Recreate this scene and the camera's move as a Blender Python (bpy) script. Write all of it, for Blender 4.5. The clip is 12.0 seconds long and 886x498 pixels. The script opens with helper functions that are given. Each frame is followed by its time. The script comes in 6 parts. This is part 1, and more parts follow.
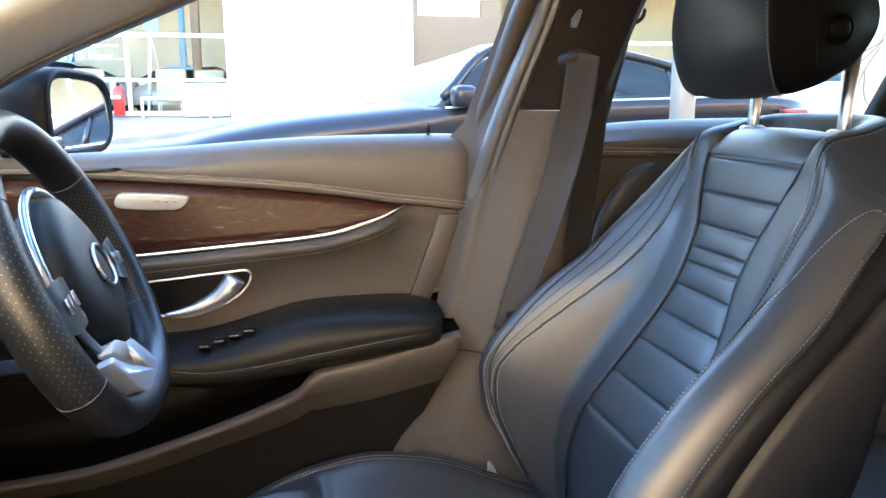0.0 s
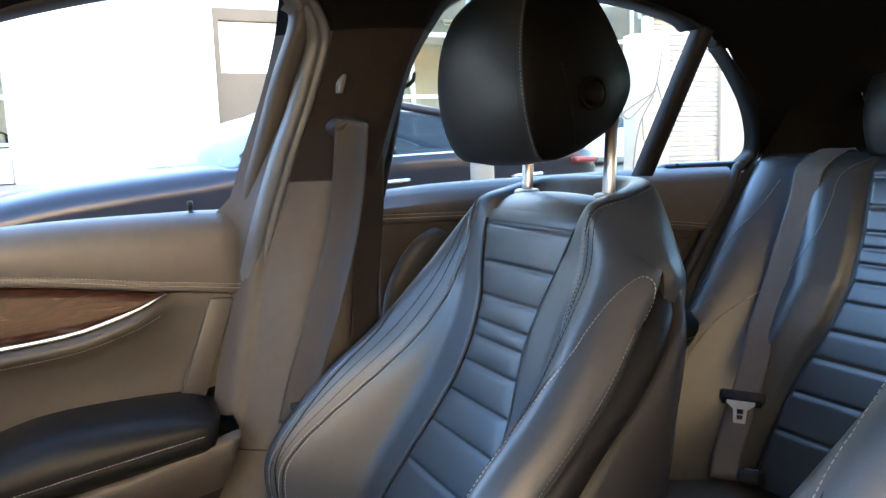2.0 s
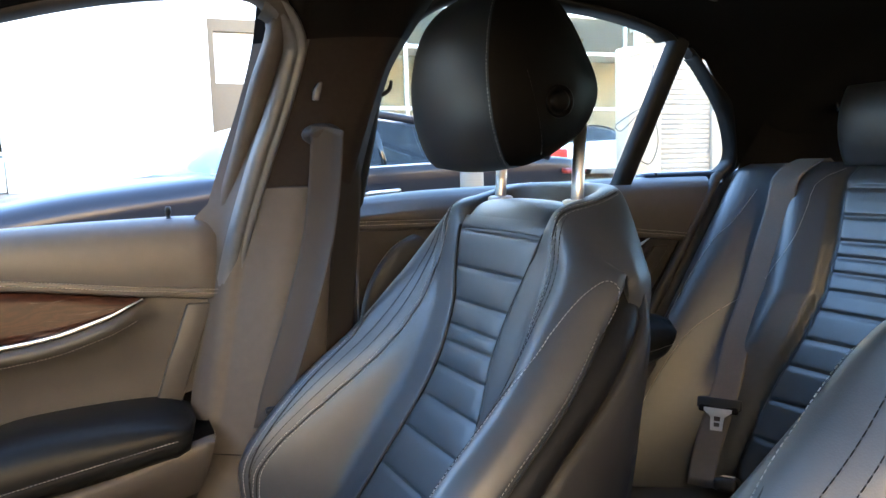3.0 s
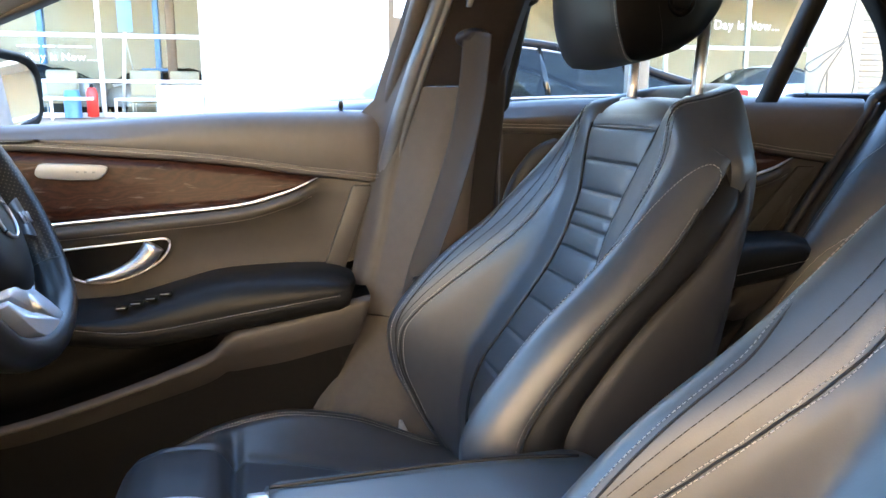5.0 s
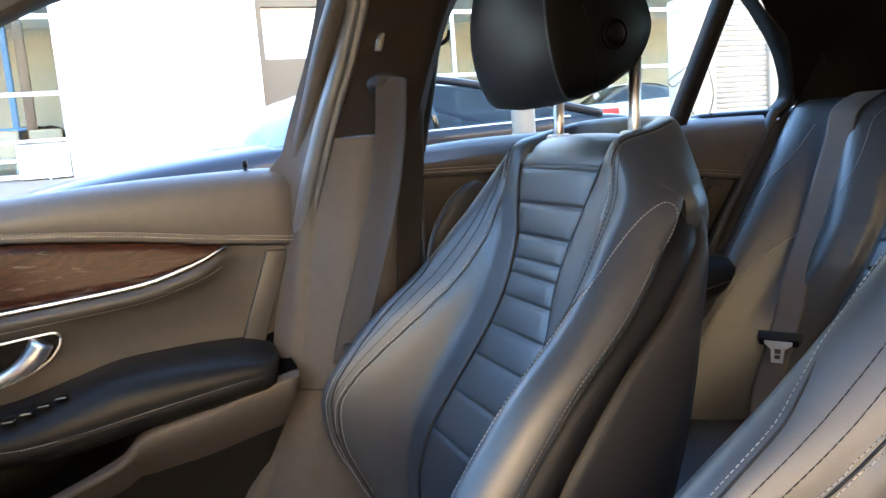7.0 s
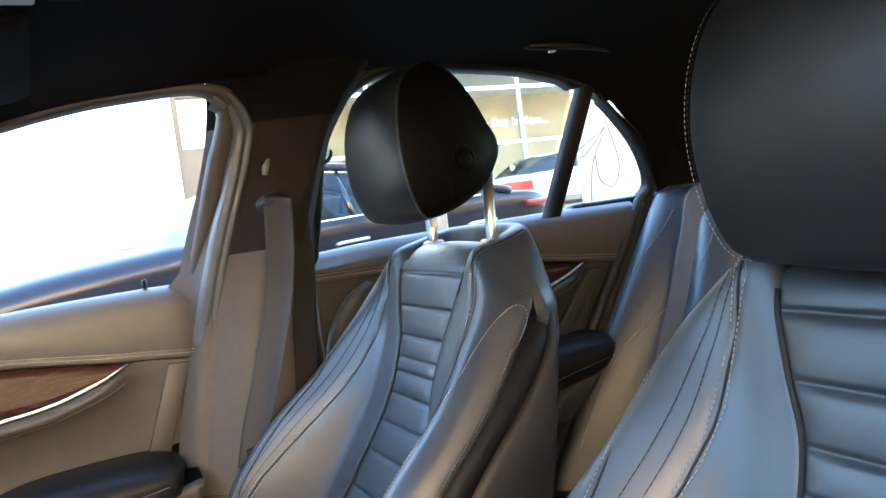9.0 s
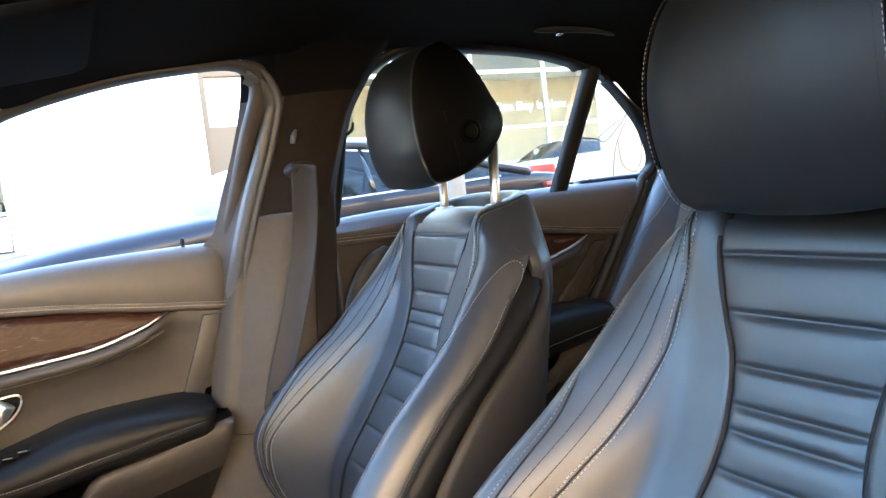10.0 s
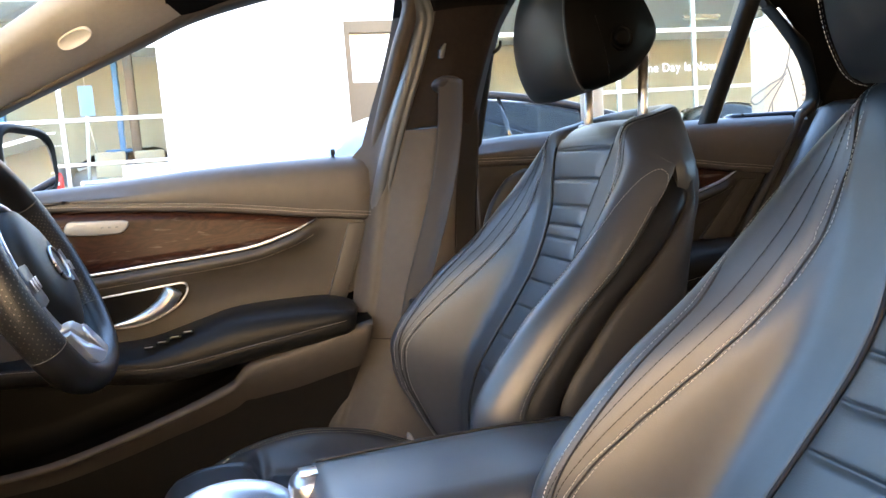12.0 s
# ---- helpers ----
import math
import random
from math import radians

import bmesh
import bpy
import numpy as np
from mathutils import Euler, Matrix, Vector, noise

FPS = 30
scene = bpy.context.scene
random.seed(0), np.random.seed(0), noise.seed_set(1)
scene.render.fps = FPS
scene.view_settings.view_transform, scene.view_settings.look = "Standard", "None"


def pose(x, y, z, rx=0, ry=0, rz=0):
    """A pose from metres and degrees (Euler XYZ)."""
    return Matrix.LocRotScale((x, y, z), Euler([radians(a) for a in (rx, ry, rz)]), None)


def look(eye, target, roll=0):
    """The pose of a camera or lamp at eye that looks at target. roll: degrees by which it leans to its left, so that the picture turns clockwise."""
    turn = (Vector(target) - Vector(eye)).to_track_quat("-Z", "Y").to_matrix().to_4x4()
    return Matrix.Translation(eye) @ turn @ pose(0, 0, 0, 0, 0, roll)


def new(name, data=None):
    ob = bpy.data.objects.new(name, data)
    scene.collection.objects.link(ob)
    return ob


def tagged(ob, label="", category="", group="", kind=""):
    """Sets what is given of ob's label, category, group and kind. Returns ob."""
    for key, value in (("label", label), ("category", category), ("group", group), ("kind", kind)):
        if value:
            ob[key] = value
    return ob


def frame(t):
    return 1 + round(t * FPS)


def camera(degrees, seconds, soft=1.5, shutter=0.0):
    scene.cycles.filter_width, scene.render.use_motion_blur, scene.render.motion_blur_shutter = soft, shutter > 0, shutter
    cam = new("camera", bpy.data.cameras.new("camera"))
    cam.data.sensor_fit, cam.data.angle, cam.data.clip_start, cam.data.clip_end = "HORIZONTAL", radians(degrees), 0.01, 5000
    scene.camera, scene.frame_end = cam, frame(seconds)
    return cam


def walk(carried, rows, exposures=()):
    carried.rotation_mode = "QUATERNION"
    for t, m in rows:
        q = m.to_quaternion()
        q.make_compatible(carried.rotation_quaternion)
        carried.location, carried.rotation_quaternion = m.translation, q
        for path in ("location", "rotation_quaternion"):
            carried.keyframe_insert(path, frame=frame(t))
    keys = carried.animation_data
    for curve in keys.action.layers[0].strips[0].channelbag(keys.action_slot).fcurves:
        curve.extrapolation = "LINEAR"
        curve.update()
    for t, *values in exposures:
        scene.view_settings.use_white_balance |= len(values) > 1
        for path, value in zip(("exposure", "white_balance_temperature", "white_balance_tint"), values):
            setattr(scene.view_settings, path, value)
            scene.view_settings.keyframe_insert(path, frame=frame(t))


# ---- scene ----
cam = camera(60.4, 12.0)
EXPOSE, SKY, SUN, SUN_UP, SUN_TURN = 4.78, 0.145, 3.4, 27.0, 0.0
KELVIN, TINT_BALANCE = 7400.0, 6.0
BRIGHTEN = ((0.0, 0.33, 50), (1.0, 0.22, 50), (2.5, 0.05, 0), (4.5, 0.1, 50), (5.5, 0.15, 100), (6.5, 0.1, 50), (7.5, 0.0, 0), (9.5, 0.43, 250), (10.5, 0.35, 400), (11.5, 0.12, 600), (12.0, 0.0, 900))
METRES, EYE, TILT, LEAN, TURN = 1.05, 1.02, -11.0, 0.0, -12.5
ROWS = [
    (0.0, 0.0, 0.0, 0.0, 0.0, 0.0, -0.0),
    (0.5, 0.029, 0.0093, 0.0058, -2.39, 0.26, 0.87),
    (1.0, 0.0496, 0.0389, 0.0135, -6.41, 0.73, 2.84),
    (1.5, 0.0624, 0.0593, 0.0234, -11.06, 1.62, 4.31),
    (2.0, 0.0725, 0.0798, 0.0372, -13.05, 3.37, 4.58),
    (2.5, 0.0919, 0.082, 0.0393, -14.03, 4.18, 4.58),
    (4.5, 0.1157, -0.0491, -0.0496, -5.0, 2.52, 1.72),
    (5.0, 0.115, -0.0697, -0.056, -1.4, 0.24, 0.26),
    (5.5, 0.1124, -0.0742, -0.0504, -0.83, 0.43, -0.2),
    (6.0, 0.1003, -0.067, -0.0395, -0.57, 0.94, -0.37),
    (6.5, 0.0793, -0.0316, -0.0266, -3.32, 1.67, 2.42),
    (7.0, 0.0665, 0.0185, -0.0151, -9.37, 2.22, 6.17),
    (7.5, 0.0654, 0.0564, 0.0128, -13.15, 4.18, 8.11),
    (9.5, 0.1299, -0.1548, -0.0016, -14.34, 7.14, 10.47),
    (10.0, 0.102, -0.2018, -0.0368, -12.77, 6.07, 9.04),
    (10.5, 0.0503, -0.2582, -0.0744, -12.54, 4.85, 9.38),
    (11.0, 0.0422, -0.2823, -0.0908, -12.37, 4.39, 8.84),
    (11.5, 0.0412, -0.2682, -0.1097, -8.72, 4.88, 6.32),
    (12.0, 0.0766, -0.2088, -0.1172, -3.25, 4.47, 5.01),
]

walk(cam, [(t, pose(0, 0, EYE, TILT, LEAN, TURN) @ pose(METRES * x, METRES * y, METRES * z, 90 + pitch, roll, yaw)) for t, x, y, z, yaw, pitch, roll in ROWS],
     exposures=[(t, EXPOSE + e, KELVIN + k, TINT_BALANCE + k / 250) for t, e, k in BRIGHTEN])

# ---- light ----
world = bpy.data.worlds.new("sky")
scene.world = world
world.use_nodes = True
wn = world.node_tree
sky = wn.nodes.new("ShaderNodeTexSky")
sky.sky_type = "NISHITA"
sky.sun_disc = False
sky.sun_elevation = radians(SUN_UP)
sky.sun_rotation = radians(SUN_TURN)
sky.altitude, sky.air_density, sky.dust_density, sky.ozone_density = 2000.0, 1.0, 0.0, 4.0
wn.nodes["Background"].inputs["Strength"].default_value = SKY
wn.links.new(sky.outputs["Color"], wn.nodes["Background"].inputs["Color"])
sun_data = bpy.data.lights.new("sun", "SUN")
sun_data.energy, sun_data.angle, sun_data.color = SUN, radians(0.53), (1.0, 0.87, 0.69)
sun = new("sun", sun_data)
# the sky's sun stands at (sin a, cos a) for its rotation a
az, el = radians(SUN_TURN), radians(SUN_UP)
sun_way = Vector((math.sin(az) * math.cos(el), math.cos(az) * math.cos(el), math.sin(el)))
sun.matrix_world = look(sun_way * 30, (0, 0, 0))


# ---- materials ----
def material(name, colour, rough=0.5, metal=0.0, vary=0.15, scale=8.0, bump=0.0, bump_scale=300.0, coat=0.0, spec=0.5, voronoi=False, rough_vary=0.12):
    """A surface with colour variation at two scales, uneven roughness and fine relief."""
    m = bpy.data.materials.new(name)
    m.use_nodes = True
    n, l = m.node_tree.nodes, m.node_tree.links
    b = n["Principled BSDF"]
    b.inputs["Metallic"].default_value = metal
    b.inputs["Coat Weight"].default_value = coat
    b.inputs["Coat Roughness"].default_value = 0.08
    b.inputs["Specular IOR Level"].default_value = spec
    co = n.new("ShaderNodeTexCoord")
    big, small = n.new("ShaderNodeTexNoise"), n.new("ShaderNodeTexNoise")
    big.inputs["Scale"].default_value, small.inputs["Scale"].default_value = scale, scale * 14
    big.inputs["Detail"].default_value = 5
    for t in (big, small):
        l.new(co.outputs["Object"], t.inputs["Vector"])
    mix = n.new("ShaderNodeMath")
    mix.operation = "MULTIPLY_ADD"
    mix.inputs[1].default_value, mix.inputs[2].default_value = 0.4, 0.0
    l.new(small.outputs["Fac"], mix.inputs[0])
    add = n.new("ShaderNodeMath")
    add.operation = "MULTIPLY_ADD"
    add.inputs[1].default_value = 0.6
    l.new(big.outputs["Fac"], add.inputs[0])
    l.new(mix.outputs[0], add.inputs[2])
    ramp = n.new("ShaderNodeValToRGB")
    lo, hi = [c * (1 - vary) for c in colour], [min(1, c * (1 + vary)) for c in colour]
    ramp.color_ramp.elements[0].position, ramp.color_ramp.elements[1].position = 0.3, 0.7
    ramp.color_ramp.elements[0].color, ramp.color_ramp.elements[1].color = (*lo, 1), (*hi, 1)
    l.new(add.outputs[0], ramp.inputs["Fac"])
    l.new(ramp.outputs["Color"], b.inputs["Base Color"])
    rr = n.new("ShaderNodeMapRange")
    rr.inputs["To Min"].default_value, rr.inputs["To Max"].default_value = max(0.02, rough * (1 - rough_vary)), min(1, rough * (1 + rough_vary))
    l.new(add.outputs[0], rr.inputs["Value"])
    l.new(rr.outputs["Result"], b.inputs["Roughness"])
    if bump:
        tex = n.new("ShaderNodeTexVoronoi" if voronoi else "ShaderNodeTexNoise")
        tex.inputs["Scale"].default_value = bump_scale
        l.new(co.outputs["Object"], tex.inputs["Vector"])
        bp = n.new("ShaderNodeBump")
        bp.inputs["Strength"].default_value, bp.inputs["Distance"].default_value = bump, 0.0006
        l.new(tex.outputs[0], bp.inputs["Height"])
        l.new(bp.outputs["Normal"], b.inputs["Normal"])
    return m


def glass_material(name, tint=(1, 1, 1), rough=0.0, gloss=0.05):
    m = bpy.data.materials.new(name)
    m.use_nodes = True
    n, l = m.node_tree.nodes, m.node_tree.links
    n.remove(n["Principled BSDF"])
    clear, shine, mix, face = n.new("ShaderNodeBsdfTransparent"), n.new("ShaderNodeBsdfGlossy"), n.new("ShaderNodeMixShader"), n.new("ShaderNodeLayerWeight")
    clear.inputs["Color"].default_value = (*tint, 1)
    shine.inputs["Roughness"].default_value = rough
    power, share = n.new("ShaderNodeMath"), n.new("ShaderNodeMath")
    power.operation, share.operation = "POWER", "MULTIPLY_ADD"
    power.inputs[1].default_value = 5.0
    share.inputs[1].default_value, share.inputs[2].default_value = 0.6, gloss
    l.new(face.outputs["Facing"], power.inputs[0])
    l.new(power.outputs[0], share.inputs[0])
    l.new(share.outputs[0], mix.inputs[0])
    l.new(clear.outputs[0], mix.inputs[1])
    l.new(shine.outputs[0], mix.inputs[2])
    l.new(mix.outputs[0], n["Material Output"].inputs["Surface"])
    return m


def wood_material():
    """Dark reddish walnut with curly figure under a satin lacquer."""
    m = material("dark_walnut", (0.05, 0.02, 0.012), 0.36, vary=0.3, scale=6, coat=0.04, spec=0.1)
    n, l = m.node_tree.nodes, m.node_tree.links
    b = n["Principled BSDF"]
    co, mp, warp, wave, fine = n.new("ShaderNodeTexCoord"), n.new("ShaderNodeMapping"), n.new("ShaderNodeTexNoise"), n.new("ShaderNodeTexWave"), n.new("ShaderNodeTexNoise")
    mp.inputs["Scale"].default_value = (5.0, 5.0, 16.0)
    mp.inputs["Rotation"].default_value = (0, 0.35, 0)
    warp.inputs["Scale"].default_value, warp.inputs["Detail"].default_value = 2.2, 3.0
    shift = n.new("ShaderNodeVectorMath")
    shift.operation = "MULTIPLY_ADD"
    shift.inputs[1].default_value = (0.7, 0.7, 1.3)
    wave.inputs["Scale"].default_value, wave.inputs["Distortion"].default_value, wave.inputs["Detail"].default_value = 2.0, 5.0, 4.0
    wave.bands_direction = "Z"
    fine.inputs["Scale"].default_value, fine.inputs["Detail"].default_value = 60.0, 6.0
    ramp = n.new("ShaderNodeValToRGB")
    ramp.color_ramp.elements[0].color, ramp.color_ramp.elements[1].color = (0.014, 0.005, 0.0037, 1), (0.036, 0.0128, 0.0088, 1)
    ramp.color_ramp.elements[0].position, ramp.color_ramp.elements[1].position = 0.3, 0.8
    blend = n.new("ShaderNodeMath")
    blend.operation = "MULTIPLY_ADD"
    blend.inputs[1].default_value = 0.8
    half = n.new("ShaderNodeMath")
    half.operation = "MULTIPLY"
    half.inputs[1].default_value = 0.3
    l.new(co.outputs["Object"], mp.inputs["Vector"])
    l.new(mp.outputs[0], warp.inputs["Vector"])
    l.new(warp.outputs["Color"], shift.inputs[0])
    l.new(mp.outputs[0], shift.inputs[2])
    l.new(shift.outputs[0], wave.inputs["Vector"])
    l.new(shift.outputs[0], fine.inputs["Vector"])
    l.new(wave.outputs["Fac"], half.inputs[0])
    l.new(fine.outputs["Fac"], blend.inputs[0])
    l.new(half.outputs[0], blend.inputs[2])
    l.new(blend.outputs[0], ramp.inputs["Fac"])
    # a dusty polish smear with streaks along the grain
    stretch, streak, cut = n.new("ShaderNodeMapping"), n.new("ShaderNodeTexNoise"), n.new("ShaderNodeValToRGB")
    stretch.inputs["Scale"].default_value = (9.0, 9.0, 60.0)
    stretch.inputs["Rotation"].default_value = (0, 0.12, 0)
    streak.inputs["Scale"].default_value, streak.inputs["Detail"].default_value, streak.inputs["Distortion"].default_value = 1.6, 6.0, 1.2
    cut.color_ramp.elements[0].position, cut.color_ramp.elements[1].position = 0.6, 0.74
    cut.color_ramp.elements[0].color, cut.color_ramp.elements[1].color = (0, 0, 0, 1), (1, 1, 1, 1)
    dust = n.new("ShaderNodeMix")
    dust.data_type = "RGBA"
    dust.inputs["B"].default_value = (0.2, 0.17, 0.16, 1)
    weight = n.new("ShaderNodeMath")
    weight.operation = "MULTIPLY"
    weight.inputs[1].default_value = 0.5
    l.new(co.outputs["Object"], stretch.inputs["Vector"])
    l.new(stretch.outputs[0], streak.inputs["Vector"])
    l.new(streak.outputs["Fac"], cut.inputs["Fac"])
    l.new(cut.outputs["Color"], weight.inputs[0])
    l.new(weight.outputs[0], dust.inputs["Factor"])
    l.new(ramp.outputs["Color"], dust.inputs["A"])
    l.new(dust.outputs["Result"], b.inputs["Base Color"])
    return m


# the base's blue lean stands in for the sky's sheen on black leather
LEATHER = material("black_leather", (0.0255, 0.0288, 0.0322), 0.44, vary=0.2, scale=5, bump=0.08, bump_scale=700, voronoi=True, spec=0.8)
LEATHER_DOOR = material("espresso_leather", (0.070, 0.0632, 0.0585), 0.5, vary=0.12, scale=4, bump=0.1, bump_scale=700, voronoi=True, spec=0.4)
MIDDLE = material("dark_door_leather", (0.043, 0.0396, 0.0373), 0.44, vary=0.12, scale=4, bump=0.08, bump_scale=700, voronoi=True, spec=0.3)
PILLAR = material("taupe_pillar_plastic", (0.053, 0.0476, 0.0445), 0.55, vary=0.15, scale=5, bump=0.25, bump_scale=900, spec=0.35)
# ledge plastic lightened for the light that falls on it
LEDGE_TRIM = material("lit_taupe_plastic", (0.045, 0.0402, 0.0373), 0.5, vary=0.12, scale=5, bump=0.25, bump_scale=900, spec=0.35)
PLASTIC = material("dark_soft_plastic", (0.012, 0.0112, 0.0107), 0.55, spec=0.2, vary=0.15, scale=5, bump=0.25, bump_scale=900)
# black leather darkened for shade on the side rolls, also on the armrests
DARKENED_LEATHER = material("darkened_black_leather", (0.009, 0.0092, 0.0096), 0.44, vary=0.2, scale=5, bump=0.1, bump_scale=700, voronoi=True, spec=0.14)
SIDE_LEATHER = material("dark_side_leather", (0.02, 0.0192, 0.0188), 0.5, vary=0.15, scale=5, bump=0.1, bump_scale=700, voronoi=True, spec=0.35)
DARK_THREAD = material("black_thread", (0.006, 0.006, 0.006), 0.8, vary=0.1)
CREASE = material("creased_leather", (0.006, 0.006, 0.006), 0.6, vary=0.1)
# seat leather darkened for the headrests' shade, the sides most
HEAD_PAD = material("shaded_pad_leather", (0.0095, 0.0112, 0.0118), 0.46, vary=0.2, scale=6, bump=0.08, bump_scale=700, voronoi=True, spec=0.45)
HEAD_SIDE = material("shaded_headrest_side", (0.0025, 0.0024, 0.0024), 0.5, vary=0.2, scale=6, bump=0.1, bump_scale=700, voronoi=True, spec=0.04)
NICKEL = material("dull_nickel", (0.42, 0.42, 0.42), 0.4, metal=0.35, vary=0.08)
# pale bluish base imitates sky reflected in the silver spoke
SPOKE = material("sky_bright_silver", (0.5, 0.53, 0.57), 0.36, metal=0.4, vary=0.05)
SATIN = material("satin_silver", (0.42, 0.44, 0.47), 0.28, metal=0.9, vary=0.05)
# black plastic, taken darker still for the shade inside the door pocket
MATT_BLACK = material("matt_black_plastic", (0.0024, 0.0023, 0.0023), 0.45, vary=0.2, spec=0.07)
PANEL_GREY = material("grey_switch_plastic", (0.192, 0.2, 0.208), 0.4, vary=0.1)
WHEEL_LEATHER = material("black_wheel_leather", (0.0085, 0.0085, 0.0085), 0.36, vary=0.2, scale=6, bump=0.3, bump_scale=700, voronoi=True, spec=0.45)
BLACK = material("black_trim", (0.007, 0.007, 0.007), 0.5, spec=0.3, vary=0.2, bump=0.2, bump_scale=800)
GLOSS = material("piano_black", (0.008, 0.008, 0.008), 0.12, vary=0.2, coat=0.5)
RUBBER = material("black_rubber", (0.015, 0.015, 0.015), 0.6, vary=0.2, bump=0.2)
# bead rubber lightened and blued for the sky reflected in it
RUBBER_BEAD = material("sky_tinted_rubber", (0.06, 0.067, 0.077), 0.36, vary=0.15, spec=0.8)
CHROME = material("satin_chrome", (0.78, 0.79, 0.81), 0.38, metal=1.0, vary=0.04)
STEEL = material("polished_steel", (0.82, 0.83, 0.85), 0.12, metal=1.0, vary=0.03)
THREAD = material("pale_grey_thread", (0.4, 0.38, 0.36), 0.8, vary=0.1)
WOOD = wood_material()
HEADLINER = material("black_headliner_fabric", (0.0035, 0.0031, 0.003), 0.95, spec=0.12, vary=0.2, scale=10, bump=0.5, bump_scale=900)
WEBBING = material("dark_grey_webbing", (0.085, 0.075, 0.068), 0.75, vary=0.15, scale=20, bump=0.5, bump_scale=500)
# two copies of the webbing, darkened for the shade on the pillar
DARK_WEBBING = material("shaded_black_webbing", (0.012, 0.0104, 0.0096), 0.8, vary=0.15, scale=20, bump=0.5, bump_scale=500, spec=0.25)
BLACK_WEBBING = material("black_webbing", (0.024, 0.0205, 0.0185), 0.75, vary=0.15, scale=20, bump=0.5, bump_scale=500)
BELT_GUIDE = material("brown_guide_plastic", (0.019, 0.016, 0.0148), 0.6, vary=0.15, scale=10, bump=0.3, bump_scale=900, spec=0.3)
# lightened grey takes the place of a glint on the belt button
SLIDER = material("glint_grey_plastic", (0.1, 0.105, 0.105), 0.25, vary=0.1, spec=0.6)
POST_GREY = material("pale_grey_post_paint", (0.3, 0.29, 0.27), 0.55, vary=0.12, scale=3)
JOINT_THREAD = material("dark_grey_thread", (0.08, 0.078, 0.075), 0.8, vary=0.1)
SWITCH_DARK = material("dark_switch_plastic", (0.05, 0.052, 0.055), 0.35, vary=0.1)
SWITCH_PLATE = material("dull_silver_plastic", (0.3, 0.295, 0.285), 0.45, metal=0.2, vary=0.05)
HOSE = material("grey_rubber_hose", (0.12, 0.115, 0.105), 0.6, vary=0.1)
TAIL_LENS = material("dull_red_lens", (0.22, 0.03, 0.025), 0.3, vary=0.1)
COLUMN = material("brown_column_paint", (0.16, 0.1, 0.07), 0.7, vary=0.15, scale=2)
BANNER = material("light_blue_banner", (0.2, 0.36, 0.6), 0.6, vary=0.1)
CARPET = material("black_carpet", (0.006, 0.006, 0.0065), 0.95, spec=0.1, vary=0.3, bump=0.6, bump_scale=500)
GREY_TRIM = material("grey_pillar_trim", (0.306, 0.288, 0.27), 0.85, vary=0.08, bump=0.3, bump_scale=700)
GLASS = glass_material("clear_glass", (0.8, 0.89, 0.87))
SHOP_GLASS = glass_material("shop_glass", (0.9, 0.92, 0.9), 0.0, 0.004)
PALE_TINT = glass_material("pale_tinted_glass", (0.86, 0.89, 0.86))
TINT = glass_material("tinted_glass", (0.25, 0.28, 0.3))
SCREEN = glass_material("raked_screen_glass", (0.4, 0.43, 0.43), 0.0, 0.25)
MIRROR = material("mirror_glass", (0.9, 0.9, 0.92), 0.02, metal=1.0, vary=0.01)
PAINT = material("navy_car_paint", (0.011, 0.013, 0.019), 0.3, vary=0.04, coat=0.2, spec=0.25)
WHITE = material("white_render", (0.85, 0.8, 0.72), 0.85, vary=0.04, scale=1.5, bump=0.3, bump_scale=60)
TAN = material("tan_panel", (0.12, 0.08, 0.044), 0.7, vary=0.1, scale=1.2)
SANDSTONE = material("sandstone_render", (0.68, 0.55, 0.41), 0.85, vary=0.1, scale=0.6, bump=0.3, bump_scale=30)
PAVING = material("grey_forecourt", (0.25, 0.19, 0.135), 0.9, vary=0.2, scale=0.7, bump=0.5, bump_scale=40)
TARMAC = material("dark_tarmac", (0.045, 0.044, 0.042), 0.9, vary=0.25, scale=0.8, bump=0.6, bump_scale=50)
SAND_PAVING = material("sandy_paving", (0.54, 0.43, 0.31), 0.9, vary=0.15, scale=0.8, bump=0.4, bump_scale=40)
BLOCKER_WALL = material("dark_blocker_wall", (0.09, 0.064, 0.046), 0.9, vary=0.25, scale=2, bump=0.5, bump_scale=40)
ALU = material("pale_aluminium", (0.62, 0.58, 0.52), 0.45, metal=0.3, vary=0.05)
INSIDE = material("workshop_grey", (0.36, 0.32, 0.26), 0.8, vary=0.15, scale=0.8)
WHITE_PAINT = material("white_car_paint", (0.8, 0.8, 0.79), 0.3, vary=0.03, coat=0.6)
CREAM = material("cream_cabinet_paint", (0.42, 0.36, 0.26), 0.5, vary=0.08)
SHUTTER = material("pale_grey_shutter", (0.36, 0.33, 0.28), 0.6, vary=0.05)
RED = material("red_paint", (0.55, 0.03, 0.02), 0.4, vary=0.1)
BLUE = material("blue_paint", (0.06, 0.2, 0.4), 0.45, vary=0.1)


# ---- building helpers ----
def part(name, bm, mat, parent=None, label="", smooth=True):
    """Links a bmesh (or a mesh) as one mesh object under a thing or a part."""
    if isinstance(bm, bmesh.types.BMesh):
        me = bpy.data.meshes.new(name)
        bmesh.ops.recalc_face_normals(bm, faces=bm.faces)
        bm.to_mesh(me)
        bm.free()
    else:
        me = bm
    if smooth:
        for p in me.polygons:
            p.use_smooth = True
    if not me.materials:
        me.materials.append(mat)
    ob = new(name, me)
    if parent:
        ob.parent = parent
    if label:
        ob["label"] = label
    return ob


def thing(name, at, label, category, group="", kind=""):
    e = new(name)
    e.location = at
    e.empty_display_size = 0.05
    return tagged(e, label, category, group, kind)


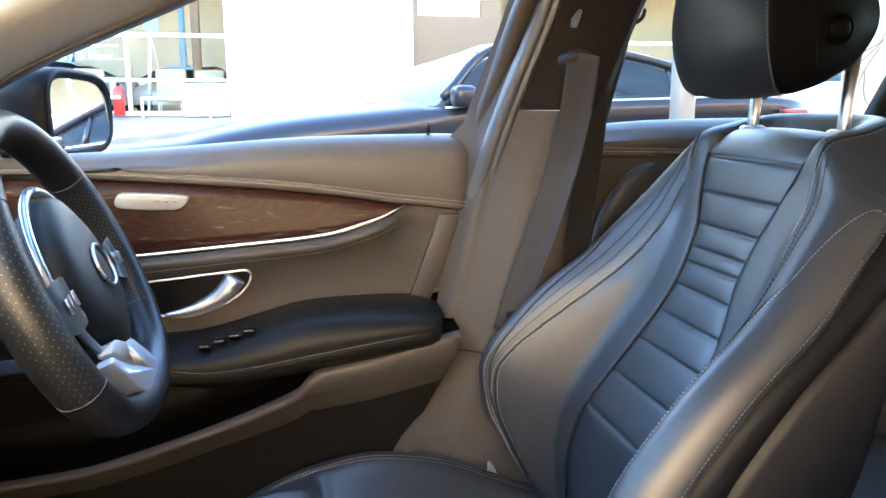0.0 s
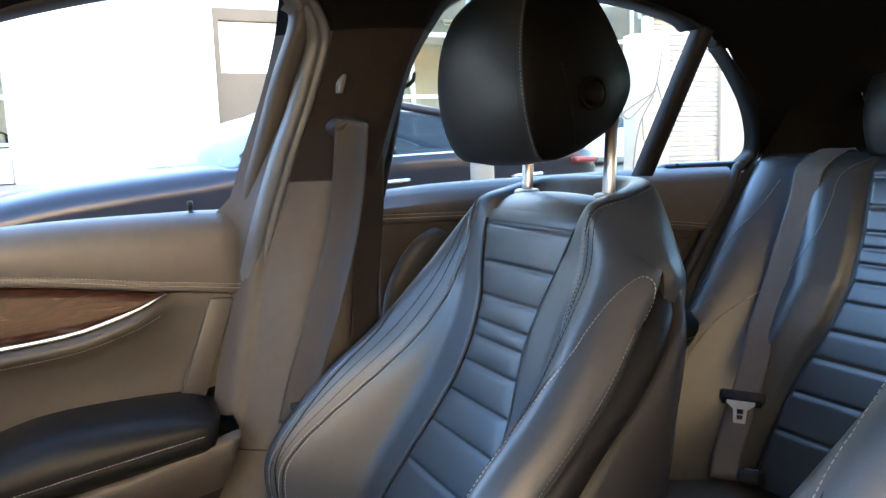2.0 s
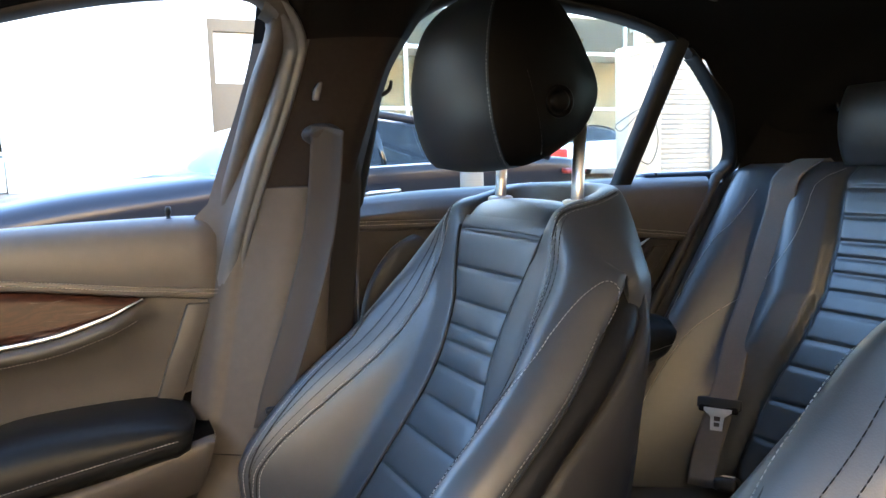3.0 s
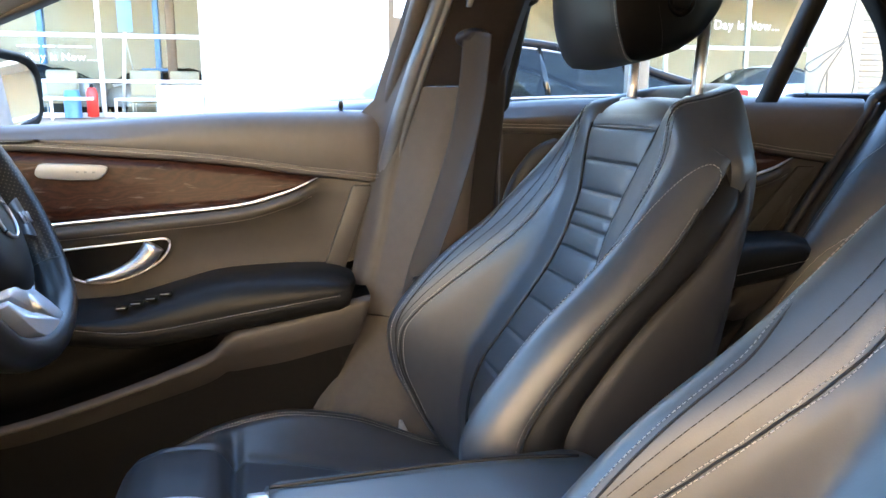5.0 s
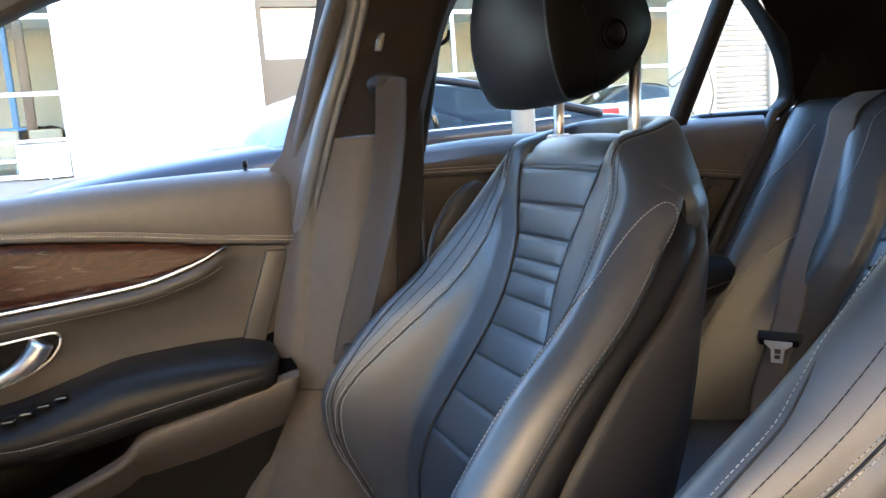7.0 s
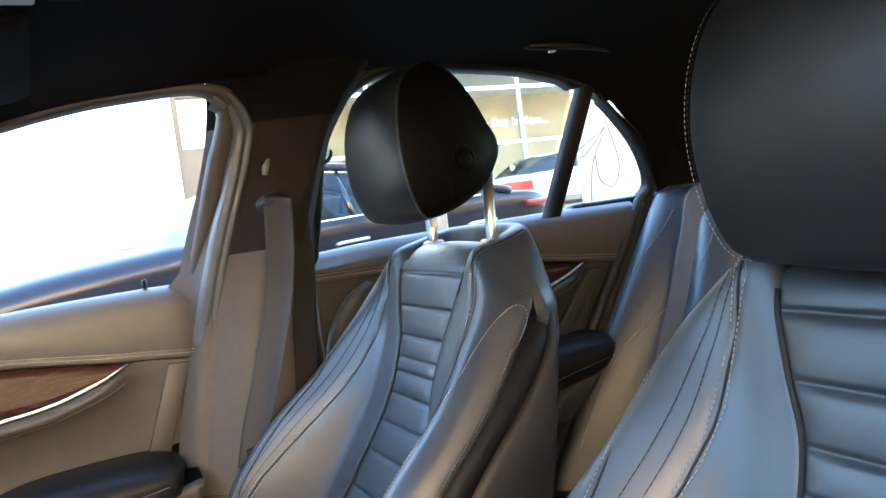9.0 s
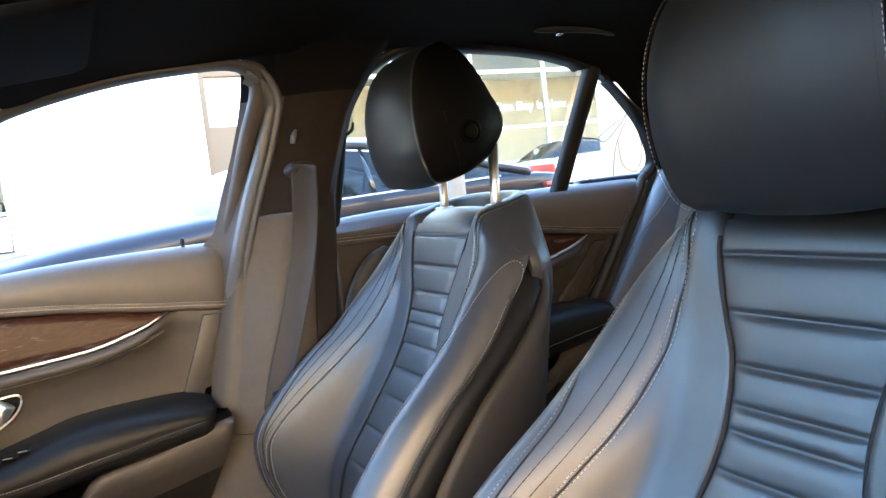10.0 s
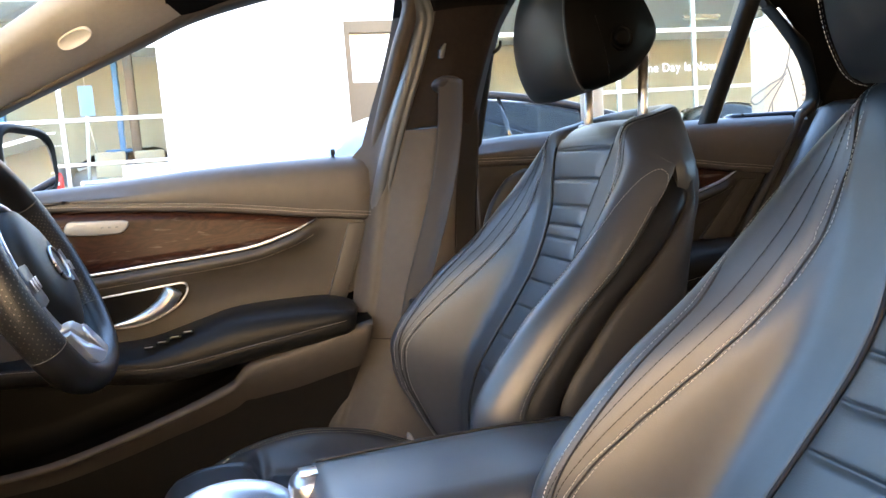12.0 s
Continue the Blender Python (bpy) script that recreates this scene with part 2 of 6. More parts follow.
def under(ob, parent):
    """Parents a part built in world coordinates under a thing whose empty stands elsewhere."""
    ob.parent = parent
    ob.matrix_parent_inverse = Matrix.Translation(-parent.location)
    return ob


def add(name, bm, mat, parent, label="", smooth=True):
    """A part given in world coordinates."""
    ob = part(name, bm, mat, None, label, smooth)
    if parent.type == "EMPTY":
        return under(ob, parent)
    ob.parent = parent
    return ob


def interp(x, table):
    xs, ys = zip(*sorted(table))
    return float(np.interp(x, xs, ys))


def smooth_interp(x, table):
    """Catmull-Rom through the table's points."""
    t = sorted(table)
    if x <= t[0][0]:
        return t[0][1]
    if x >= t[-1][0]:
        return t[-1][1]
    k = next(i for i in range(len(t) - 1) if t[i][0] <= x <= t[i + 1][0])
    (x0, y0), (x1, y1) = t[k], t[k + 1]
    h = x1 - x0
    m0 = (y1 - t[k - 1][1]) / (x1 - t[k - 1][0]) if k else (y1 - y0) / h
    m1 = (t[k + 2][1] - y0) / (t[k + 2][0] - x0) if k + 2 < len(t) else (y1 - y0) / h
    u = (x - x0) / h
    return (2 * u**3 - 3 * u**2 + 1) * y0 + (u**3 - 2 * u**2 + u) * h * m0 + (-2 * u**3 + 3 * u**2) * y1 + (u**3 - u**2) * h * m1


def spline(points, n=40):
    """A smooth 3D polyline of n+1 points through the given ones."""
    pts = [Vector(p) for p in points]
    d = [0.0]
    for a, b in zip(pts, pts[1:]):
        d.append(d[-1] + (b - a).length)
    tabs = [[(d[i], p[k]) for i, p in enumerate(pts)] for k in range(3)]
    return [Vector([smooth_interp(d[-1] * i / n, tab) for tab in tabs]) for i in range(n + 1)]


def loft(rows, close=False, caps=False):
    """A skin over rows of points of equal length."""
    bm = bmesh.new()
    vs = [[bm.verts.new(p) for p in r] for r in rows]
    w = len(rows[0])
    for a, b in zip(vs, vs[1:]):
        for i in range(w if close else w - 1):
            k = (i + 1) % w
            try:
                bm.faces.new((a[i], a[k], b[k], b[i]))
            except ValueError:
                pass
    if caps:
        bm.faces.new(vs[0])
        bm.faces.new(vs[-1])
    return bm


def tube(points, radius, n=8, flat=1.0):
    """A round bar along a polyline; radius may be a function of 0..1."""
    pts = [Vector(p) for p in points]
    rows = []
    up = Vector((0.013, 0.021, 1.0))
    for i, p in enumerate(pts):
        d = (pts[min(i + 1, len(pts) - 1)] - pts[max(i - 1, 0)]).normalized()
        a = d.cross(up)
        a = a.normalized() if a.length > 1e-4 else Vector((1, 0, 0))
        b = a.cross(d).normalized()
        r = radius(i / (len(pts) - 1)) if callable(radius) else radius
        rows.append([p + r * (math.cos(2 * math.pi * k / n) * a + flat * math.sin(2 * math.pi * k / n) * b) for k in range(n)])
    return loft(rows, True, True)


def box(lo, hi, bevel=0.004, segments=2):
    bm = bmesh.new()
    bmesh.ops.create_cube(bm, size=1)
    c, s = [(a + b) / 2 for a, b in zip(lo, hi)], [abs(b - a) for a, b in zip(lo, hi)]
    for v in bm.verts:
        v.co = Vector([c[k] + v.co[k] * s[k] for k in range(3)])
    if bevel:
        bmesh.ops.bevel(bm, geom=bm.edges[:], offset=min(bevel, min(s) * 0.45), segments=segments, affect="EDGES", profile=0.5)
    return bm


def prism(outline, y0, y1, bevel=0.0):
    """A plate with an outline in x and z, from y0 to y1."""
    bm = bmesh.new()
    a = [bm.verts.new((x, y0, z)) for x, z in outline]
    b = [bm.verts.new((x, y1, z)) for x, z in outline]
    bm.faces.new(a)
    bm.faces.new(b)
    for i in range(len(a)):
        k = (i + 1) % len(a)
        bm.faces.new((a[i], a[k], b[k], b[i]))
    if bevel:
        bmesh.ops.bevel(bm, geom=bm.edges[:], offset=bevel, segments=2, affect="EDGES", profile=0.5)
    return bm


def frame_plate(outer, inner, y0, y1):
    """A plate with one opening; outer and inner have as many points."""
    rows = [[Vector((x, y0, z)) for x, z in outer], [Vector((x, y0, z)) for x, z in inner], [Vector((x, y1, z)) for x, z in inner], [Vector((x, y1, z)) for x, z in outer]]
    rows.append(rows[0])
    bm = loft(rows, True)
    bmesh.ops.remove_doubles(bm, verts=bm.verts, dist=1e-5)
    return bm


def stitches(points, out=(0, -1, 0), step=0.005, length=0.0032, thick=0.00045):
    """Separate stitches along a polyline, lying just over the surface."""
    pts = [Vector(p) for p in points]
    verts, faces = [], []
    off = Vector(out).normalized()
    run, at = 0.0, 0.0
    for a, b in zip(pts, pts[1:]):
        seg = (b - a).length
        if seg < 1e-6:
            continue
        d = (b - a) / seg
        side = d.cross(off).normalized()
        while at < run + seg:
            c = a + d * (at - run) + off * thick * 0.6
            k = len(verts)
            for e in (-1, 1):
                for q, h in ((-1, 0), (0, 1), (1, 0), (0, -1)):
                    verts.append(c + d * e * length / 2 + (side * q + off * h) * thick)
            faces += [(k, k + 1, k + 5, k + 4), (k + 1, k + 2, k + 6, k + 5), (k + 2, k + 3, k + 7, k + 6), (k + 3, k, k + 4, k + 7), (k, k + 1, k + 2, k + 3), (k + 4, k + 5, k + 6, k + 7)]
            at += step
        run += seg
    me = bpy.data.meshes.new("stitching")
    me.from_pydata(verts, [], faces)
    return me


FABRIC = material("dark_brown_fabric", (0.018, 0.0142, 0.0128), 0.85, spec=0.08, vary=0.2, scale=10, bump=0.4, bump_scale=900)


# ---- car cabin: lines shared by the parts ----
MID = 0.53  # the car's middle plane


def glass_y(z):
    """The side windows lean inwards."""
    return 1.24 - (z - 0.965) * 0.47


SILL = [(-0.8, 0.925), (-0.255, 0.943), (0.04, 0.962), (0.25, 0.966), (0.31, 0.965)]
WOOD_TOP = [(-0.8, 0.915), (-0.283, 0.903), (-0.14, 0.893), (0.036, 0.877), (0.204, 0.852), (0.226, 0.85), (0.314, 0.838)]
CHROME_LINE = [(-0.8, 0.745), (-0.239, 0.784), (-0.104, 0.794), (0.033, 0.804), (0.09, 0.811), (0.128, 0.821), (0.168, 0.834), (0.204, 0.852)]
ARM_TOP = [(-0.5, 0.64), (-0.186, 0.655), (-0.12, 0.658), (-0.032, 0.679), (0.031, 0.695), (0.122, 0.70), (0.216, 0.698), (0.25, 0.69)]
ARM_SEAM = [(-0.5, 0.66), (-0.3, 0.65), (-0.18, 0.636), (-0.115, 0.626), (-0.057, 0.628), (0.075, 0.646), (0.212, 0.664), (0.25, 0.668)]
LEDGE = [(-0.6, 0.46), (-0.319, 0.477), (-0.237, 0.493), (-0.108, 0.53), (0.018, 0.576), (0.034, 0.59), (0.05, 0.608), (0.138, 0.624), (0.237, 0.648), (0.3, 0.66)]
REAR_SILL = [(-0.42, 0.959), (-0.39, 0.962), (-0.29, 0.968), (-0.1, 0.971), (0.14, 0.973), (0.3, 0.973), (0.42, 0.971)]
DOOR_EDGE = [(0.25, 0.13), (0.418, 0.19), (0.5, 0.235), (0.582, 0.264), (0.667, 0.285), (0.84, 0.312), (0.9, 0.325), (0.97, 0.325)]


def door(name, dx, dz, x_from, flip, label, wood_from=None, edge=None):
    """A door's inner side: leather top roll, wood, chrome, padded middle, armrest and pocket."""
    def Y(y):
        return 2 * MID - y if flip else y

    def P(x, y, z):
        x, z = x + dx, z + dz
        return Vector((min(x, edge(z)) if edge else x, Y(y + (0.012 if edge else 0)), z))

    wood_from = x_from if wood_from is None else wood_from
    base = thing(name, P(0.0, 1.25, 0.3), label, "car door")
    xs = [x_from + (0.318 - x_from) * i / 60 for i in range(61)]
    rows = []
    for x in ([x_from + (0.42 - x_from) * i / 60 for i in range(61)] if edge else xs):
        t, s = smooth_interp(x, REAR_SILL if edge else SILL), smooth_interp(x, WOOD_TOP)
        e = 0.0 if edge else 0.010 * max(0, (x - 0.30) / 0.018) ** 2
        prof = [(1.29, t - 0.02), (1.272, t - 0.002), (1.258, t + 0.001), (1.243, t - 0.003), (1.230, t - 0.012), (1.222, t - 0.028), (1.219, (t + s) / 2), (1.221, s + 0.018), (1.2235, s + 0.0135), (1.2215, s + 0.0115), (1.2225, s + 0.004), (1.236, s)]
        rows.append([P(x, y + e, z) for y, z in prof])
    top = add("upper_panel", loft(rows), LEATHER_DOOR, base, "stitched leather top roll")
    # wood inlay up to the chrome tip
    rows = []
    for x in [wood_from + (0.204 - wood_from) * i / 50 for i in range(51)]:
        s, c = smooth_interp(x, WOOD_TOP), smooth_interp(x, CHROME_LINE)
        h = max(s - c, 0.0004)
        rows.append([P(x, y, c + h * k) for y, k in ((1.236, 1.0), (1.229, 0.97), (1.226, 0.8), (1.2245, 0.5), (1.2225, 0.2), (1.2225, 0.03), (1.236, 0.0))])
    add("wood_inlay", loft(rows), WOOD, base, "glossy dark walnut inlay")
    line = [P(x, 1.221, smooth_interp(x, CHROME_LINE)) for x in [wood_from + (0.206 - wood_from) * i / 50 for i in range(51)]]
    add("chrome_strip", tube(line, lambda u: 0.0032 * (1 - 0.75 * max(0, u - 0.93) / 0.07), 8), CHROME, base, "thin satin chrome strip")
    # padded middle
    def low_line(x):
        return smooth_interp(x, CHROME_LINE) if wood_from <= x < 0.204 else smooth_interp(x, WOOD_TOP)
    rows = []
    for x in xs:
        c = low_line(x)
        k = min(1.0, max(0.0, (0.22 - x) / 0.05)) * (1 if x >= wood_from else 0)
        a = 0.60
        prof = [(1.236, c - 0.001), (1.236 - 0.012 * k, c - 0.004), (1.236 - 0.024 * k, c - 0.010), (1.236 - 0.027 * k, c - 0.018), (1.236 - 0.018 * k, c - 0.026), (1.2375 - 0.012 * k, c - 0.032), (1.238, c - 0.05), (1.243, c * 0.5 + a * 0.5), (1.24, a)]
        rows.append([P(x, y, z) for y, z in prof])
    add("middle_panel", loft(rows), MIDDLE, base, "smooth padded leather panel")
    # raised slat at the rear end
    if edge:
        slat = [(1.19, 0.852), (1.075, 0.722), (1.112, 0.716), (1.232, 0.85)]
        add("end_slat", prism(slat, Y(1.243), Y(1.262), 0.003), MIDDLE, base)
    else:
        slat = [(0.268, 0.836), (0.212, 0.684), (0.25, 0.684), (0.305, 0.834)]
        add("end_slat", prism(slat, Y(1.2315), Y(1.25), 0.003), MIDDLE, base)
    # armrest
    rows = []
    n = 46
    a0 = max(x_from, -0.45)
    for i in range(n + 1):
        x = a0 + (0.262 - a0) * i / n
        t, s = smooth_interp(x, ARM_TOP), smooth_interp(x, ARM_SEAM)
        r = math.sqrt(max(0.0, 1 - max(0, (x - 0.235) / 0.027) ** 2))
        mid = (t + s) / 2
        prof = [(1.25, t), (1.19, t + 0.002), (1.155, t - 0.003), (1.136, t - 0.012), (1.124, (t + s) / 2), (1.119, s + 0.004), (1.121, s), (1.119, s - 0.004), (1.123, s - 0.018), (1.14, s - 0.032), (1.25, s - 0.036)]
        rows.append([P(x, 1.25 - (1.25 - y) * (0.55 + 0.45 * r), mid + (z - mid) * (0.3 + 0.7 * r)) for y, z in prof])
    bm = loft(rows)
    bm.verts.ensure_lookup_table()
    bm.faces.new(bm.verts[-11:])
    arm = add("armrest", bm, DARKENED_LEATHER, base, "padded black armrest")
    # pocket ledge and lower panel
    rows = []
    for x in xs:
        u = smooth_interp(x, LEDGE)
        w = interp(x, [(-0.6, 0.012), (-0.1, 0.02), (0.03, 0.03), (0.06, 0.05), (0.318, 0.06)])
        prof = [(1.246, 0.66), (1.243, u + 0.05), (1.238, u + 0.006), (1.19, u + 0.002), (1.15, u), (1.139, u - 0.004), (1.136, u - 0.012), (1.139, u - 0.6 * w), (1.15, u - w), (1.172, u - w - 0.03), (1.196, u - w - 0.075), (1.212, u - w - 0.13), (1.22, 0.3), (1.224, 0.24)]
        rows.append([P(min(x, interp(z, DOOR_EDGE)), y, z) for y, z in prof])
    # the pocket's shade is put into this wall's colour
    add("pocket_wall", loft([r[:5] for r in rows]), MATT_BLACK, base, "inner wall of the door pocket, darkened for its shade")
    # one moulding in two tones: ledge coloured as lit, panel as shaded
    add("pocket_ledge", loft([r[4:10] for r in rows]), LEDGE_TRIM, base, "moulded edge of the door pocket, lightened as if lit")
    add("lower_panel", loft([r[9:] for r in rows]), PLASTIC, base, "moulded lower door panel, darkened for its shade")
    # outer skin
    skin = [(x_from - 0.02, 0.26), (0.13, 0.26), (0.2, 0.42), (0.3, 0.66), (0.325, 0.95), (x_from - 0.02, 0.92)]
    add("outer_skin", prism([(x + dx, z + dz) for x, z in skin], Y(1.30), Y(1.36)), PAINT, base, smooth=False)
    # lock pin
    px, pz = 0.253, 0.962
    pin = [(px, 1.258, pz + h) for h in (-0.004, 0.006, 0.0065, 0.016, 0.0175, 0.019)]
    rows = [[P(px + r * math.cos(a), 1.255 + r * math.sin(a), pz + h) for a in [2 * math.pi * k / 12 for k in range(12)]] for h, r in ((-0.004, 0.0075), (0.003, 0.0075), (0.0035, 0.0035), (0.008, 0.0032), (0.0085, 0.0043), (0.018, 0.0043), (0.020, 0.003))]
    add("lock_pin", loft(rows, True, True), BLACK, base, "black lock pin in a round grommet")
    # stitches
    out = (0, 1 if flip else -1, 0)
    for off in (0.0105, 0.0165):
        add("stitching", stitches([P(x, 1.2205, smooth_interp(x, WOOD_TOP) + off) for x in xs], out), THREAD, base, "pale contrast stitching")
    add("stitching", stitches([P(x, 1.2195, smooth_interp(x, ARM_SEAM) - 0.0) + Vector((0, Y(1.1175) - Y(1.2195), 0)) for x in xs if a0 < x < 0.235], out), THREAD, base, "pale contrast stitching")
    add("stitching", stitches([P(x, 1.2165, low_line(x) - 0.0265) for x in xs if wood_from < x < 0.2], out), THREAD, base, "pale contrast stitching")
    return base, P


def front_door_details(base, P):
    # interior handle in its recess
    ring = [(-0.21, 0.742), (-0.14, 0.748), (-0.065, 0.7545), (-0.05, 0.755), (-0.043, 0.750), (-0.046, 0.735), (-0.062, 0.716), (-0.09, 0.7), (-0.12, 0.689), (-0.15, 0.6845), (-0.18, 0.6875), (-0.2, 0.697), (-0.214, 0.715), (-0.217, 0.733)]
    pts = spline([P(x, 1.226, z) for x, z in ring + ring[:1]], 70)
    add("handle_surround", tube(pts, 0.0022, 6), CHROME, base, "thin chrome surround")
    bm = bmesh.new()
    bm.faces.new([bm.verts.new(p + Vector((0, 0.003, 0))) for p in pts[:-1]])
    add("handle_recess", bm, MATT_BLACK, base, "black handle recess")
    lever = [(-0.175, 0.691, 0.004), (-0.14, 0.6965, 0.008), (-0.11, 0.7065, 0.0115), (-0.088, 0.720, 0.015), (-0.074, 0.735, 0.0185), (-0.067, 0.746, 0.0195)]
    mid = spline([P(x, 1.214, z) for x, z, r in lever], 24)
    add("door_handle", tube(mid, lambda u: interp(u, [(i / 5, l[2]) for i, l in enumerate(lever)]) * 0.85, 12), CHROME, base, "satin chrome door lever")
    # seat switch plate set in the wood
    shape = [(0.0, 0.3), (0.02, 0.62), (0.06, 0.9), (0.12, 1.0), (0.5, 1.02), (0.9, 1.0), (0.98, 0.95), (1.0, 0.82), (0.97, 0.5), (0.9, 0.18), (0.82, 0.03), (0.5, -0.02), (0.1, 0.0), (0.03, 0.08)]
    plate = prism([(0.108 * u, 0.0245 * v) for u, v in shape], 0.0, 0.012, 0.0025)
    for v in plate.verts:
        v.co = P(-0.237 + v.co.x, 1.213 + v.co.y, 0.861 + v.co.z - 0.06 * v.co.x)
    add("seat_switch_panel", plate, SWITCH_PLATE, base, "silver seat memory switch panel")
    for k in range(3):
        b = box((0, 0, 0), (0.005, 0.001, 0.003), 0.0005, 1)
        for v in b.verts:
            v.co = P(-0.176 + 0.012 * k + v.co.x, 1.2126 + v.co.y, 0.869 - 0.0007 * k + v.co.z)
        add("seat_button", b, PANEL_GREY, base)
    # window switches on the armrest, each a black key with a bright lip
    for k in range(4):
        at = (-0.122 + 0.022 * k, 1.136 + 0.003 * k, 0.6575 + 0.0058 * k)
        b = box((0, 0, 0), (0.019, 0.022, 0.0045), 0.0015, 2)
        for v in b.verts:
            v.co = P(at[0] + v.co.x, at[1] + v.co.y, at[2] + v.co.z)
        key = add("window_switch", b, MATT_BLACK, base, "small window switch with a chrome edge")
        b = box((0.002, -0.0006, 0.0026), (0.0155, 0.0006, 0.0048), 0.0005, 2)
        for v in b.verts:
            v.co = P(at[0] + v.co.x, at[1] + v.co.y, at[2] + v.co.z)
        add("switch_lip", b, PANEL_GREY, base, "bright lip of the window switch")



front_door, FP = door("front_door", 0.0, 0.0, -0.72, False, "closed driver's door with dark leather, walnut inlay and chrome strip")
front_door_details(front_door, FP)


def rear_edge(z):
    """The rear door's slanting rear edge."""
    return 1.0 + (z - 0.48) * 0.68


rear_door, RP = door("rear_door", 0.96, 0.018, -0.42, False, "closed rear door in dark leather with walnut inlay", -0.14, rear_edge)
left_door, LP = door("rear_door", 0.96, 0.018, -0.42, True, "closed rear door on the kerb side in dark leather", -0.14, rear_edge)
def pull_pad():
    """A padded pull beside the rear door's stitched arc."""
    line = spline([(0.64, 1.2255, 0.915), (0.615, 1.2255, 0.905), (0.594, 1.2255, 0.89), (0.562, 1.2275, 0.847), (0.545, 1.2295, 0.803), (0.54, 1.2305, 0.76), (0.545, 1.231, 0.71)], 40)
    rows = []
    for i, p in enumerate(line):
        k = min(1, 0.2 + i / 8)
        rows.append([p + Vector((0.09 * u * k + 0.003 + 0.01 * w, d, -0.012 * u)) for u, d, w in ((0.0, 0.006, 0), (0.01, -0.003, 0), (0.06, -0.008, 0), (0.2, -0.012, 0), (0.5, -0.015, 0), (0.85, -0.012, 0), (1.0, 0.004, 0))])
    return loft(rows)


add("pull_pad", pull_pad(), SIDE_LEATHER, rear_door, "dark padded pull with a double seam")
edge = [RP(-0.4145, 1.232, z) for z in [0.3 + 0.63 * i / 30 for i in range(31)]]
add("front_edge", tube(edge, 0.0035, 8), PILLAR, rear_door, "pale moulded front edge of the door")
arc = spline([(0.615, 1.2255, 0.905), (0.594, 1.2255, 0.89), (0.562, 1.2275, 0.847), (0.545, 1.2295, 0.803), (0.54, 1.2305, 0.76)], 30)
for off in (0.0, 0.006):
    add("stitching", stitches([p + Vector((off, 0, 0)) for p in arc], (0, -1, 0)), THREAD, rear_door, "pale contrast stitching")
# body side behind the rear doors, with its seal
for flip in (False, True):
    def Y(y):
        return 2 * MID - y if flip else y
    rows = [[Vector((rear_edge(z) + a, Y(y), z)) for a, y in ((-0.01, 1.27), (0.004, 1.262), (0.03, 1.252), (0.1, 1.25), (0.3, 1.24), (0.75, 1.2))] for z in [0.2 + 0.79 * i / 30 for i in range(31)]]
    tagged(part("quarter_trim", loft(rows), BLACK), "dark body side trim beside the bench", "body trim", kind="structure")
    tagged(part("quarter_panel", box((1.18, Y(1.262), 0.6), (1.95, Y(1.30), 1.0), 0.01), PAINT), "painted rear quarter panel", "body panel", kind="structure")
    seal = [(rear_edge(z) + 0.012, Y(1.238), z) for z in [0.3 + 0.66 * i / 20 for i in range(21)]] + [(1.345, Y(1.232), 0.985), (1.385, Y(1.222), 1.01), (1.40, Y(1.19), 1.05)]
    tagged(part("door_seal", tube(seal, 0.011, 10), RUBBER), "black rubber door seal", "door seal", kind="structure")
    strip = [[Vector((rear_edge(z) + 0.028 + a, Y(y), z)) for a, y in ((0, 1.25), (0.003, 1.236), (0.012, 1.228), (0.034, 1.228), (0.042, 1.25))] for z in [0.3 + 0.69 * i / 20 for i in range(21)]]
    tagged(part("seal_trim", loft(strip), PILLAR), "brown edge trim of the rear door opening", "body trim", kind="structure")


# the passenger's door stands wide open
OPEN = 78
od = thing("front_door", (-0.62, -0.2, 0.3), "passenger's front door standing wide open", "car door")
m_open = Matrix.Translation((-0.62, -0.2, 0)) @ pose(0, 0, 0, 0, 0, -OPEN)
for nm, lo, hi, mat in (("door_panel", (0.0, -0.04, 0.27), (1.02, 0.08, 0.95), LEATHER_DOOR), ("outer_skin", (0.0, -0.09, 0.25), (1.04, -0.045, 0.96), PAINT), ("armrest", (0.35, 0.08, 0.60), (0.95, 0.17, 0.68), LEATHER)):
    b = box(lo, hi, 0.02, 3)
    bmesh.ops.transform(b, matrix=m_open, verts=b.verts)
    add(nm, b, mat, od)
b = tube(spline([m_open @ Vector(p) for p in ((0.12, 0.0, 0.95), (0.35, 0.07, 1.10), (0.62, 0.12, 1.24), (0.92, 0.13, 1.28), (1.0, 0.12, 1.24), (1.02, 0.0, 0.95))], 30), 0.022, 8)
add("window_frame", b, BLACK, od)
b = bmesh.new()
b.faces.new([b.verts.new(m_open @ Vector(p)) for p in ((0.12, 0.0, 0.945), (0.35, 0.07, 1.10), (0.62, 0.12, 1.235), (0.92, 0.13, 1.275), (1.0, 0.12, 1.235), (1.02, 0.0, 0.945))])
bmesh.ops.triangulate(b, faces=b.faces[:])
add("window_pane", b, PALE_TINT, od, "faintly tinted window pane", smooth=False).visible_shadow = False


# ---- pillars, roof and floor ----
PILLAR_FRONT = [(0.3, 0.11), (0.38, 0.155), (0.444, 0.19), (0.513, 0.221), (0.58, 0.247), (0.685, 0.278), (0.82, 0.306), (0.94, 0.332), (1.043, 0.361), (1.13, 0.389), (1.215, 0.409), (1.30, 0.416)]
PILLAR_REAR = [(0.3, 0.5), (0.5, 0.5), (0.809, 0.505), (0.974, 0.516), (1.161, 0.556), (1.24, 0.60), (1.30, 0.64)]


